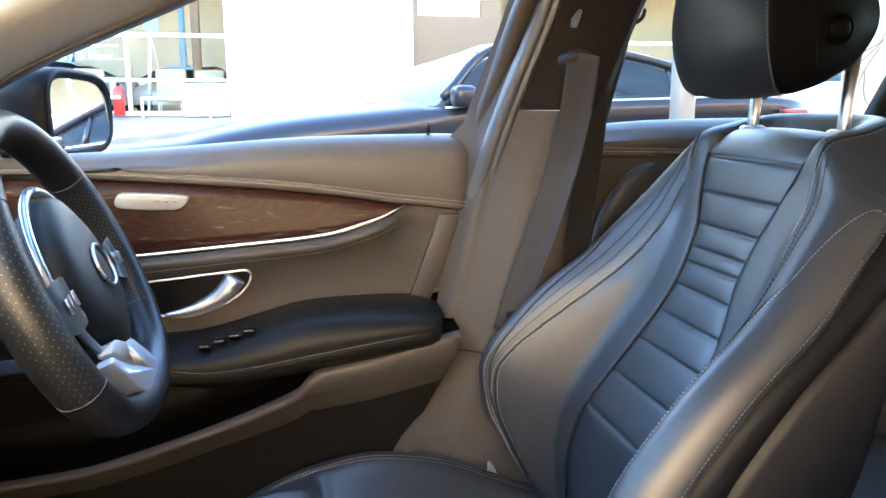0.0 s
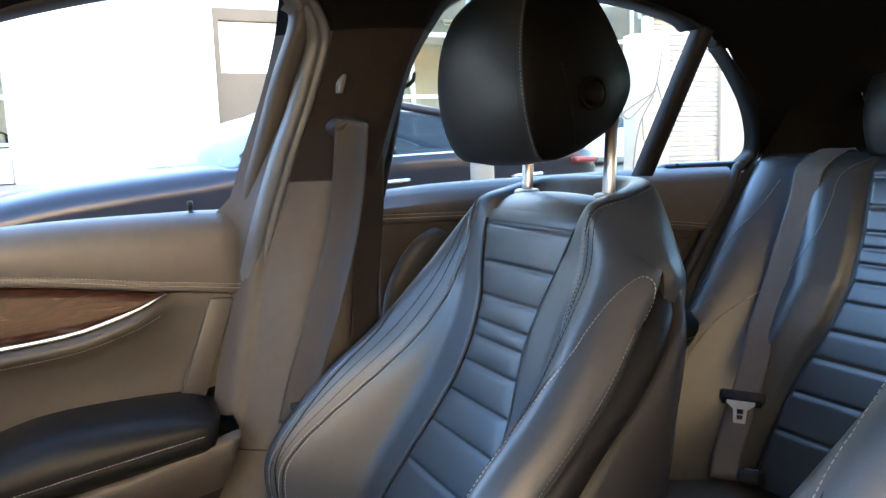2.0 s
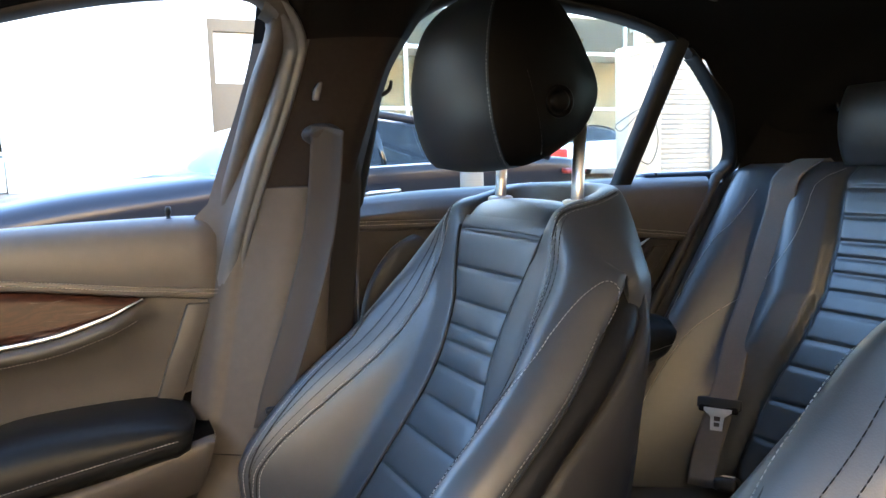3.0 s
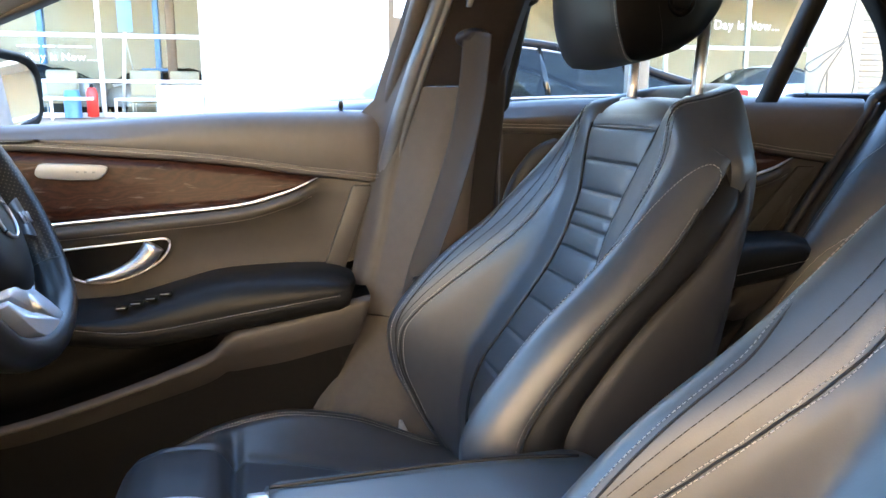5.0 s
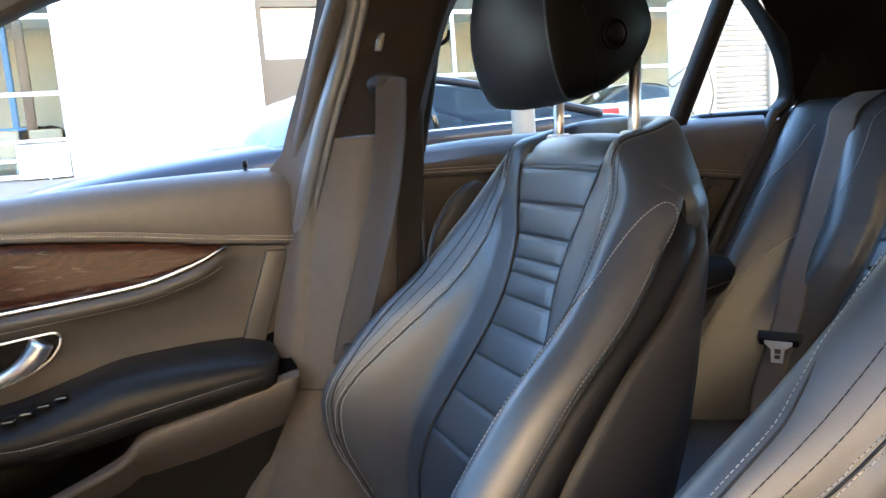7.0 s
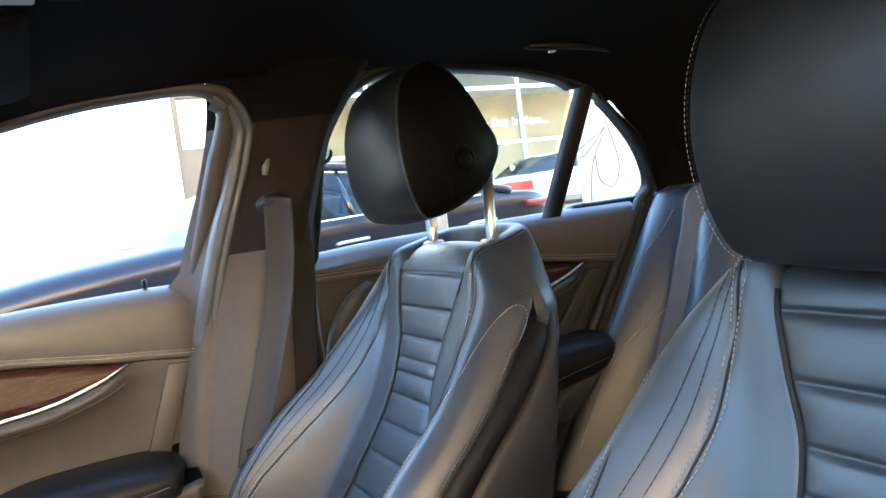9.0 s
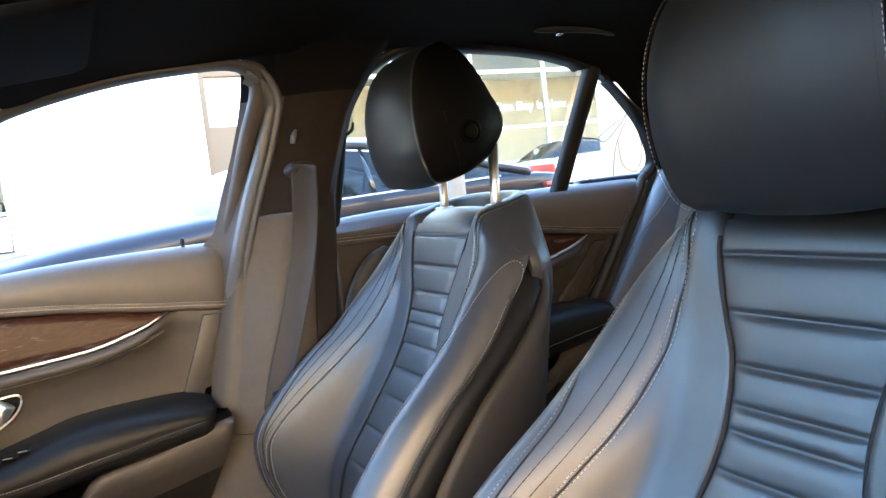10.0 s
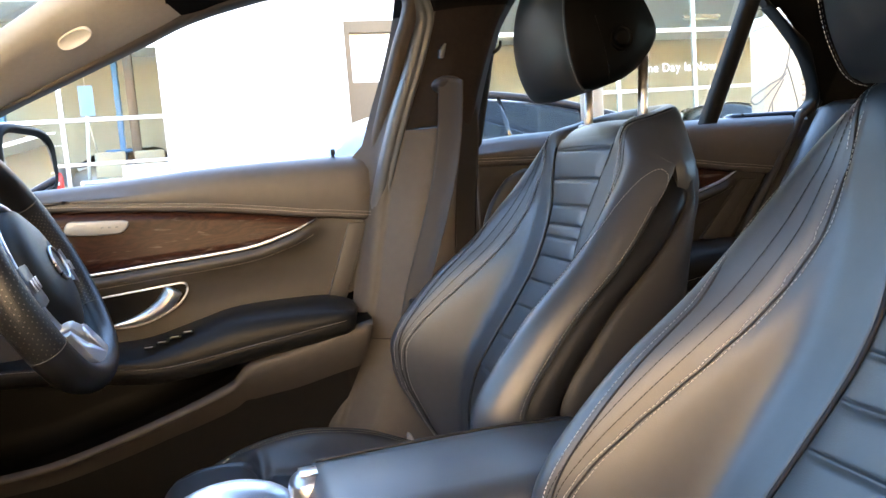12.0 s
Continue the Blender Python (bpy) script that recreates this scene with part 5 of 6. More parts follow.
# console trim ahead of the armrest
add("lid_seam", tube(spline([(0.10, 0.572, 0.6235), (0.2, 0.575, 0.6245), (0.33, 0.575, 0.6245), (0.41, 0.565, 0.6225)], 20), 0.0019, 6), BLACK, console, "sewn seam of the armrest lid")
add("lid_edge", tube(spline([(0.405, 0.600, 0.612), (0.432, 0.585, 0.606), (0.446, 0.55, 0.600), (0.449, 0.51, 0.595)], 20), 0.0018, 6), CHROME, console, "bright rear edge of the armrest lid")
add("lid_latch", box((0.068, 0.535, 0.575), (0.112, 0.58, 0.619), 0.016, 4), SATIN, console, "chrome armrest latch")
add("latch_key", box((0.08, 0.545, 0.6185), (0.1, 0.571, 0.6205), 0.004, 2), SATIN, console, "chrome latch button")
rows = []
for i in range(11):
    a = math.pi / 2 * i / 10
    rows.append([Vector((0.005 + 0.075 * math.cos(a) * math.cos(b), 0.595 + 0.046 * math.cos(a) * math.sin(b), 0.565 + 0.042 * math.sin(a))) for b in [2 * math.pi * k / 28 for k in range(28)]])
add("controller_bridge", loft(rows, True), CHROME, console, "curved chrome hand rest over the controller")
add("controller_base", box((-0.10, 0.535, 0.545), (0.09, 0.645, 0.567), 0.01, 3), GLOSS, console, "gloss black controller base")

# ---- seat belts ----
belt = thing("seat_belt", (0.45, 1.12, 0.7), "dark grey seat belt hanging from the pillar", "seat belt", "belts")


def strap(points, name="strap", across=(1, 0, 0), width=0.046, parent=None, mat=WEBBING, curl=0.0):
    """Woven webbing along a line; curl bends its far edge out of its plane."""
    mid = spline(points, 50)
    a = Vector(across)
    rows = []
    for i, p in enumerate(mid):
        d = (mid[min(i + 1, 50)] - mid[max(i - 1, 0)]).normalized()
        w = (a - d * a.dot(d)).normalized() * width / 2
        n = d.cross(w).normalized()
        if n.y > 0:
            n = -n
        line = [p + w * q + n * curl * max(0.0, q) ** 2 for q in [-1 + k / 5 for k in range(11)]]
        rows.append([q + n * 0.0008 for q in line] + [q - n * 0.0008 for q in line[::-1]])
    return add(name, loft(rows, True, True), mat, parent, "woven webbing strap")


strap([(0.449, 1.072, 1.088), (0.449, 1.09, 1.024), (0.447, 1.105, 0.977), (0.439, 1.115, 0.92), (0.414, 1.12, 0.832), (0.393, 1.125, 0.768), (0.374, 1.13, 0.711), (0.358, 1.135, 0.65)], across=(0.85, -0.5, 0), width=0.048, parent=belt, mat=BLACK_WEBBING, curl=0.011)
# the strap behind is darkened further for the gap's shade
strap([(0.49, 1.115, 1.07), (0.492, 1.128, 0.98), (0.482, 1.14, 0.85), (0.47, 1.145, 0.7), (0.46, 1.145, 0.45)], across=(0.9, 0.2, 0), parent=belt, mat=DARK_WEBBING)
# button outline follows the bright glint on the pillar
b = prism([(-0.006, -0.013), (0.002, -0.014), (0.005, -0.002), (0.009, 0.012), (0.004, 0.013), (-0.004, 0.002)], 1.084, 1.1, 0.002)
bmesh.ops.translate(b, vec=(0.4405, 0, 1.139), verts=b.verts)
add("height_slider", b, SLIDER, belt, "small belt height button, lightened as a glint")
rows = []
for i in range(9):
    a = math.pi / 2 * i / 8
    rows.append([Vector((0.45 + 0.029 * math.cos(b) * (0.35 + 0.65 * math.cos(a)), 1.108 - 0.03 * math.sin(a) - 0.25 * (0.018 * math.sin(b)), 1.08 + 0.016 * math.sin(b) * (0.4 + 0.6 * math.cos(a)))) for b in [2 * math.pi * k / 20 for k in range(20)]])
add("belt_guide", loft(rows, True, True), BELT_GUIDE, belt, "rounded belt guide under the pillar cover")
add("belt_stop", box((0.352, 1.118, 0.678), (0.374, 1.13, 0.69), 0.004), BLACK, belt, "small black belt stop")
b = prism([(0.326, 0.378), (0.358, 0.376), (0.334, 0.43), (0.328, 0.43)], 1.122, 1.14, 0.003)
add("anchor_cover", b, GREY_TRIM, belt, "pale grey cover of the belt anchor")
hook = thing("coat_hook", (0.565, 1.14, 1.15), "small black coat hook on the pillar", "hook")
add("hook_arm", tube(spline([(0.55, 1.145, 1.14), (0.56, 1.135, 1.141), (0.568, 1.13, 1.148), (0.571, 1.13, 1.160)], 12), lambda u: 0.0046 - 0.002 * u, 8), BLACK, hook)

rear_belt = thing("seat_belt", (1.2, 1.1, 0.45), "grey rear belt lying over the bench with its buckle", "seat belt", "belts")
STRAP_LINE = ((1.077, 0.985), (1.072, 0.93), (1.073, 0.85), (1.072, 0.77), (1.068, 0.68), (1.068, 0.6), (1.07, 0.54), (1.069, 0.46), (1.06, 0.42))


def strap_x(y, z):
    """A taut line down the wing, never inside the leather."""
    top, low = bench_surface(1.077, 0.985) - 0.018, bench_surface(1.068, 0.56) - 0.018
    return min(low + (top - low) * (z - 0.56) / 0.425, bench_surface(y, z) - 0.008)


strap([(1.5, 1.09, 0.965), (1.478, 1.086, 1.012), (1.445, 1.081, 1.018)] + [(strap_x(y, z), y, z) for y, z in STRAP_LINE], across=(-0.5, 1, 0), width=0.05, parent=rear_belt)
BX = strap_x(1.07, 0.565) - 0.004
belt_turn = Matrix.Translation((BX, 1.07, 0.565)) @ pose(0, 0, 0, 0, 0, -58) @ pose(0, 0, 0, -22, 0, 0)
bm = box((-0.04, -0.008, -0.011), (0.04, 0.007, 0.011), 0.004, 3)
bmesh.ops.transform(bm, matrix=belt_turn, verts=bm.verts)
add("belt_guide", bm, BLACK, rear_belt, "black plastic belt stop")
for k in (-1, 1):
    bm = box((-0.011, -0.011, -0.017), (0.011, 0.004, -0.004), 0.004, 3)
    bmesh.ops.transform(bm, matrix=belt_turn @ Matrix.Translation((0.025 * k, 0, 0)), verts=bm.verts)
    add("guide_lug", bm, MATT_BLACK, rear_belt, "moulded lug of the belt stop")
tongue = [(-0.025, -0.009), (0.025, -0.009), (0.025, -0.015), (0.0125, -0.021), (0.0105, -0.05), (-0.0105, -0.05), (-0.0125, -0.021), (-0.025, -0.015)]
slot = [(-0.006, -0.024), (0.006, -0.024), (0.006, -0.027), (0.0058, -0.03), (0.0052, -0.043), (-0.0052, -0.043), (-0.0058, -0.03), (-0.006, -0.027)]
bm = frame_plate(tongue, slot, -0.0125, -0.0095)
bmesh.ops.transform(bm, matrix=belt_turn, verts=bm.verts)
plate = add("belt_tongue", bm, NICKEL, rear_belt, "steel belt tongue", smooth=False)
bm = box((-0.006, -0.0125, -0.0355), (0.006, -0.0095, -0.0325), 0.0008, 1)
bmesh.ops.transform(bm, matrix=belt_turn, verts=bm.verts)
add("tongue_bar", bm, NICKEL, rear_belt, "steel cross bar of the tongue")
latch = thing("belt_buckle", (1.18, 1.034, 0.42), "black belt buckle on the rear cushion", "buckle")
bk = Matrix.Translation((1.178, 1.034, 0.425)) @ pose(0, 0, 0, 0, 0, 35) @ pose(0, 0, 0, 0, 20, 0)
b = box((-0.045, -0.021, -0.014), (0.03, 0.021, 0.012), 0.009, 4)
bmesh.ops.transform(b, matrix=bk, verts=b.verts)
add("buckle_body", b, BLACK, latch, "black plastic buckle body")
b = box((-0.012, -0.011, 0.012), (0.012, 0.011, 0.0135), 0.002)
bmesh.ops.transform(b, matrix=bk, verts=b.verts)
add("buckle_mark", b, WHITE, latch, "small white press mark")

# ---- roof fittings ----
visor = thing("sun_visor", (0.03, 0.86, 1.27), "dark grey sun visor folded up under the roof", "sun visor")
rows = []
for i in range(13):
    x = -0.075 + 0.2 * i / 12
    z = 1.232 + 0.16 * (x + 0.075)
    e = math.sqrt(max(0, 1 - (abs(i - 6) / 6) ** 8))
    rows.append([Vector((x, 0.86 + u * 0.2, z + 0.008 * v * e)) for u, v in ((-1, 0), (-0.97, 0.8), (-0.9, 1), (0.9, 1), (0.97, 0.8), (1, 0), (0.97, -0.8), (0.9, -1), (-0.9, -1), (-0.97, -0.8))])
add("visor_board", loft(rows, True, True), HEADLINER, visor)
add("visor_hinge", tube([(-0.06, 0.66, 1.237), (-0.06, 0.62, 1.25)], 0.005, 8), BLACK, visor)
lamp = thing("overhead_console", (0.1, 0.53, 1.29), "dark overhead console with reading lamps", "console")
add("console_shell", box((0.02, 0.42, 1.265), (0.19, 0.64, 1.33), 0.02, 3), GREY_TRIM, lamp)
for s in (-1, 1):
    add("lamp_lens", box((0.05, 0.53 + s * 0.065 - 0.03, 1.2605), (0.13, 0.53 + s * 0.065 + 0.03, 1.267), 0.006, 2), ALU, lamp, "pale lamp lens")
for flip in (False, True):
    g = thing("grab_handle", (1.03, 1.04 if not flip else 2 * MID - 1.04, 1.3), "black folding grab handle at the roof edge", "grab handle", "grab handles")
    pts = [(0.92, 1.035, 1.318), (0.935, 1.02, 1.306), (0.98, 1.005, 1.302), (1.06, 1.0, 1.298), (1.11, 1.005, 1.293), (1.125, 1.02, 1.30)]
    pts = [(x, 2 * MID - y if flip else y, z) for x, y, z in pts]
    add("grip", tube(spline(pts, 24), 0.008, 10), BLACK, g)
    add("clothes_hook", box((0.965, pts[2][1] - 0.006, 1.288), (0.98, pts[2][1] + 0.006, 1.296), 0.003), STEEL, g, "small bright hook")
spk = thing("loudspeaker_grille", (1.535, 1.09, 1.138), "round black loudspeaker grille on the rear pillar", "loudspeaker")
rows = [[Vector((1.535 + 0.026 * r * math.cos(a) - q * 0.4, 1.09 + 0.01 * r * math.cos(a) - q * 0.9, 1.138 + 0.028 * r * math.sin(a))) for a in [2 * math.pi * k / 24 for k in range(24)]] for q, r in ((0, 1.05), (0.006, 1.0), (0.007, 0.85), (0.003, 0.8), (0.003, 0.1))]
add("grille_ring", loft(rows, True), GLOSS, spk)

# ---- door mirror ----
mirror = thing("door_mirror", (-0.32, 1.4, 0.93), "black door mirror with its glass turned to the cabin", "mirror")
MA, MB = Vector((-0.352, 1.325, 0)), Vector((-0.297, 1.53, 0))
m_side = (MB - MA).normalized()
m_norm = Vector((m_side.y, -m_side.x, 0))
m_mid = (MA + MB) / 2 + Vector((0, 0, 0.998))


def mirror_ring(w, h, d, n=40):
    pts = []
    for k in range(n):
        a = 2 * math.pi * k / n
        c, s = math.cos(a), math.sin(a)
        u, v = math.copysign(abs(c) ** 0.5, c), math.copysign(abs(s) ** 0.55, s)
        pts.append(m_mid + m_side * (w * u) + Vector((0, 0, h * v * (1 - 0.08 * u))) + m_norm * d)
    return pts


add("housing", loft([mirror_ring(0.094, 0.058, 0.004), mirror_ring(0.102, 0.066, 0.012), mirror_ring(0.111, 0.074, 0.006), mirror_ring(0.112, 0.075, -0.02), mirror_ring(0.1, 0.066, -0.07), mirror_ring(0.06, 0.04, -0.105), mirror_ring(0.01, 0.01, -0.115)], True), MATT_BLACK, mirror, "black mirror housing")
bm = bmesh.new()
bm.faces.new([bm.verts.new(p + m_norm * (0.0 - 0.08 * (p.z - m_mid.z))) for p in mirror_ring(0.095, 0.059, 0.0065)])
add("mirror_glass", bm, MIRROR, mirror, "clear mirror glass", smooth=False)
add("mirror_foot", box((-0.40, 1.25, 0.925), (-0.33, 1.36, 0.965), 0.012, 3), GLOSS, mirror, "black mirror foot")
add("mirror_triangle", prism([(-0.60, 0.935), (-0.36, 0.945), (-0.36, 0.965), (-0.47, 0.985), (-0.53, 0.965)], 1.225, 1.25, 0.003), BLACK, mirror, "black corner cover inside the window")


# ---- outer shell of the car around the cabin ----
shell = thing("saloon_shell", (0.3, MID, 0.0), "dark painted shell and wheels of the saloon round the cabin", "car")


def hull(profile, name, label):
    """A painted bonnet or boot; profile gives x, half width, edge height and crown height."""
    rows = []
    for x, hw, ze, zc in profile:
        half = [(hw * 0.9, 0.2), (hw, 0.35), (hw, ze - 0.18), (hw * 0.97, ze - 0.05), (hw * 0.9, ze), (hw * 0.6, ze + (zc - ze) * 0.7), (hw * 0.3, ze + (zc - ze) * 0.93), (0.0, zc)]
        rows.append([Vector((x, MID - u, z)) for u, z in half] + [Vector((x, MID + u, z)) for u, z in half[-2::-1]])
    add(name, loft(rows, False, True), PAINT, shell, label)


hull([(-1.1, 0.86, 0.87, 0.91), (-1.4, 0.86, 0.84, 0.89), (-1.7, 0.84, 0.79, 0.85), (-1.95, 0.78, 0.73, 0.78), (-2.1, 0.68, 0.66, 0.69), (-2.16, 0.6, 0.58, 0.6)], "bonnet", "long dark bonnet")
hull([(1.98, 0.83, 0.95, 0.965), (2.3, 0.81, 0.94, 0.965), (2.6, 0.77, 0.92, 0.945), (2.7, 0.72, 0.86, 0.88), (2.74, 0.66, 0.7, 0.72)], "boot", "dark boot lid and tail")
for x in (-1.3, 1.68):
    for s in (-1, 1):
        w = add("wheel", tube([(x, MID + s * 0.62, 0.33), (x, MID + s * 0.64, 0.33), (x, MID + s * 0.82, 0.33), (x, MID + s * 0.84, 0.33)], lambda u: 0.33 if 0.02 < u < 0.98 else 0.31, 28), RUBBER, shell, "black tyre")
        part("rim", tube([(x, MID + s * 0.835, 0.33), (x, MID + s * 0.846, 0.33)], 0.22, 24), ALU, w, "silver alloy rim")

# ---- parked car next to it ----
CY, CW = 5.32, 0.92  # its middle and half width
car = thing("parked_car", (1.3, CY, 0.0), "dark navy saloon parked alongside", "car")
C_BELT = [(-1.25, 0.62), (-1.1, 0.70), (-0.8, 0.735), (-0.49, 0.775), (-0.34, 0.815), (0.057, 0.888), (0.5, 0.937), (0.83, 0.965), (1.2, 0.985), (1.65, 1.005), (2.63, 1.035), (3.0, 1.045), (3.4, 1.02), (3.55, 0.95), (3.62, 0.8)]
C_HALF = [(-1.25, 0.55), (-1.1, 0.72), (-0.8, 0.85), (-0.3, 0.9), (0.5, 0.92), (2.5, 0.92), (3.2, 0.88), (3.5, 0.8), (3.62, 0.6)]
C_ROOF = [(0.95, 0.99), (1.08, 1.12), (1.22, 1.27), (1.4, 1.365), (1.6, 1.39), (1.74, 1.39), (2.0, 1.36), (2.39, 1.28), (2.87, 1.125), (3.15, 1.05)]
rows = []
for i in range(70):
    x = -1.25 + 4.87 * i / 69
    b, h = smooth_interp(x, C_BELT), smooth_interp(x, C_HALF)
    crown = 0.055 if x < 0.9 else 0.02
    up = min(1.0, max(0.0, (x - 0.75) / 0.35))  # how far the side stands upright, under the windows
    half = [(0.0, b + crown), (0.45 * h, b + crown * 0.97), (0.7 * h, b + crown * 0.85), ((0.82 + 0.1 * up) * h, b + crown * 0.62), ((0.88 + 0.075 * up) * h, b + 0.012 - 0.01 * up), ((0.93 + 0.04 * up) * h, b - 0.012), ((0.962 + 0.015 * up) * h, b - 0.05), (0.985 * h, b - 0.11), (0.975 * h, b - 0.13), (1.0 * h, b - 0.28), (1.0 * h, 0.5), (0.96 * h, 0.3), (0.9 * h, 0.2)]
    rows.append([Vector((x, CY - u, z)) for u, z in half[::-1]] + [Vector((x, CY + u, z)) for u, z in half[1:]])
body = add("body", loft(rows, False, True), PAINT, car, "dark navy painted body")
rows = []
for i in range(50):
    x = 1.0 + 2.14 * i / 49
    r, b = smooth_interp(x, C_ROOF), smooth_interp(x, C_BELT) - 0.004
    r = max(r, b + 0.004)
    w = 0.92 * 0.94
    t = (r - b) / 0.36
    half = [(w - 0.22 * t * 1.0, r - 0.02 * t), (w - 0.2 * t, r - 0.035 * t), (w - 0.1 * t, b + (r - b) * 0.5), (w, b)]
    rows.append([Vector((x, CY + k * u, z)) for k, hh in ((-1, half[::-1]), (1, half)) for u, z in hh])
    mid_row = rows[-1]
    rows[-1] = mid_row[:4] + [Vector((x, CY - 0.3, r + 0.01 * t)), Vector((x, CY, r + 0.02 * t)), Vector((x, CY + 0.3, r + 0.01 * t))] + mid_row[4:]
add("greenhouse", loft(rows), TINT, car, "tinted glass of the cabin")
scr = []
for k in range(9):
    w = k / 8
    scr.append([Vector(((0.46 + 0.5 * abs(u) ** 2) * (1 - w) + (1.30 + 0.12 * u * u) * w, CY + u * (0.80 - 0.2 * w), (1.02 - 0.03 * u * u) * (1 - w) + (1.352 - 0.02 * u * u) * w + 0.03 * math.sin(math.pi * w))) for u in [-1 + q / 6 for q in range(13)]])
add("windscreen", loft(scr), SCREEN, car, "raked windscreen")
# roof panel, pillars and bright window line
roof = [[p + Vector((0, 0, 0.006)) for p in r[3:8]] for r in rows if 1.28 < r[0].x < 2.25]
add("roof", loft(roof), PAINT, car, "dark roof")
for s in (-1, 1):
    line = [(r[3 if s < 0 else 7].x, r[3 if s < 0 else 7].y, r[3 if s < 0 else 7].z + 0.004) for r in rows]
    add("roof_rail", tube(line, 0.03, 8), PAINT, car, "dark roof rail")
    line = [Vector((r[2 if s < 0 else 8].x, CY + s * (abs(r[3].y - CY) * 0.9 + abs(r[0].y - CY) * 0.1), r[3].z - 0.03)) for r in rows if 1.05 < r[0].x < 2.85]
    add("window_chrome", tube(line, 0.009, 6), CHROME, car, "bright window surround")
    line = [Vector((r[0].x, CY + s * 0.875, r[0].z + 0.01)) for r in rows if 0.95 < r[0].x < 2.9]
    add("window_chrome", tube(line, 0.008, 6), CHROME, car, "bright window surround")
    for x0, x1 in ((1.9, 1.93), (2.5, 2.56)):
        k = min(range(50), key=lambda i: abs(rows[i][0].x - x0))
        a, b = rows[k][0 if s < 0 else 10], rows[k][3 if s < 0 else 7]
        add("window_post", tube([a, (a + b) / 2 + Vector((0.0, 0.01 * s, 0)), b], 0.02, 6), GLOSS, car, "black window post")
    add("mirror_shell", box((1.02, CY + s * 0.95 - 0.09, 0.985), (1.16, CY + s * 0.95 + 0.09, 1.11), 0.045, 4), PAINT, car, "navy mirror shell")
    add("mirror_arm", box((1.05, CY + s * 0.83 - 0.05, 0.985), (1.11, CY + s * 0.83 + 0.06, 1.01), 0.008), GLOSS, car)
    for x in (1.75, 2.72):
        add("door_handle", tube([(x, CY + s * 0.925, 0.855), (x + 0.03, CY + s * 0.95, 0.865), (x + 0.2, CY + s * 0.95, 0.872), (x + 0.23, CY + s * 0.925, 0.872)], 0.012, 8), CHROME, car, "chrome door handle")
    add("tail_lamp", box((3.24, CY + s * 0.82 - 0.1, 0.93), (3.42, CY + s * 0.82 + 0.07, 0.97), 0.025, 3), TAIL_LENS, car, "dull red tail lamp")
    add("head_lamp", box((-0.98, CY + s * 0.62 - 0.14, 0.63), (-0.62, CY + s * 0.62 + 0.13, 0.745), 0.05, 4), ALU, car, "clear head lamp")
    for x in (-0.3, 2.55):
        w = add("wheel", tube([(x, CY + s * 0.72, 0.33), (x, CY + s * 0.93, 0.33)], 0.33, 28), RUBBER, car, "black tyre on a silver rim")
        rim_o = part("rim", tube([(x, CY + s * 0.925, 0.33), (x, CY + s * 0.94, 0.33)], 0.22, 24), ALU, w)

# ---- forecourt and showroom ----
pole = thing("canopy_post", (2.165, 3.8, 0.0), "pale grey round steel post beside the parked car", "post")
add("shaft", tube([(2.165, 3.8, 0.0), (2.165, 3.8, 1.8), (2.165, 3.8, 3.6)], 0.066, 24), POST_GREY, pole, "pale grey painted shaft")
add("base_plate", box((2.03, 3.665, 0.0), (2.3, 3.935, 0.015), 0.004), POST_GREY, pole)


def ground_z(y):
    return interp(y, [(-60, 0.0), (6.5, 0.0), (20, 0.66), (80, 0.9), (400, 1.0)])


rows = [[Vector((x, y, ground_z(y))) for x in (-300, -60, -20, -5, 5, 20, 60, 300)] for y in (-300, -60, -20, -5, 0, 3, 6.5, 10, 15, 20, 40, 80, 300)]
tagged(part("ground", loft(rows), PAVING, smooth=False), "pale grey paved forecourt", "ground", kind="structure")
# unseen ground: dark strip cuts bounce into the cabin, pale paving warms it
tagged(part("road", box((-200, -3.4, 0.0), (200, 1.6, 0.006), 0), TARMAC, smooth=False), "unseen dark tarmac added to dim the lower cabin", "road", kind="structure")
tagged(part("pavement", box((-200, -30, 0.0), (200, -3.4, 0.008), 0), SAND_PAVING, smooth=False), "unseen sandy paving added to bounce warm light", "pavement", kind="structure")
FY = 20.0
tagged(part("wall_pier", box((-0.97, FY - 0.5, 0.3), (3.55, FY + 0.3, 11.7), 0.02), WHITE), "broad white rendered pier of the showroom", "pier", kind="structure")
# storey height is set so its shadow covers car and forecourt
tagged(part("wall_upper", box((-40, FY + 0.05, 5.4), (60, FY + 0.6, 11.7), 0.02), WHITE), "white upper storey of the showroom", "wall", kind="structure")
tagged(part("wall_back", box((-40, FY + 9, 0.3), (60, FY + 9.3, 11.7), 0), INSIDE, smooth=False), "grey back wall inside the showroom", "wall", kind="structure")
tagged(part("roof_slab", box((-40, FY + 0.6, 11.4), (60, FY + 9, 11.7), 0), WHITE, smooth=False), "flat roof of the showroom", "roof", kind="structure")
tagged(part("showroom_ceiling", box((-40, FY + 0.6, 5.4), (60, FY + 9, 5.6), 0), WHITE, smooth=False), "white showroom ceiling", "ceiling", kind="structure")
tagged(part("wall_tan", frame_plate([(3.55, 0.3), (5.9, 0.3), (5.9, 4.72), (3.55, 4.72)], [(3.72, 3.15), (5.4, 3.15), (5.4, 4.43), (3.72, 4.43)], FY - 0.3, FY + 0.1), TAN, smooth=False), "tan panelled wall with a bright opening", "wall", kind="structure")
tagged(part("wall_above_tan", box((3.55, FY - 0.3, 4.72), (5.9, FY + 0.05, 5.4), 0), WHITE, smooth=False), "white wall over the panel", "wall", kind="structure")
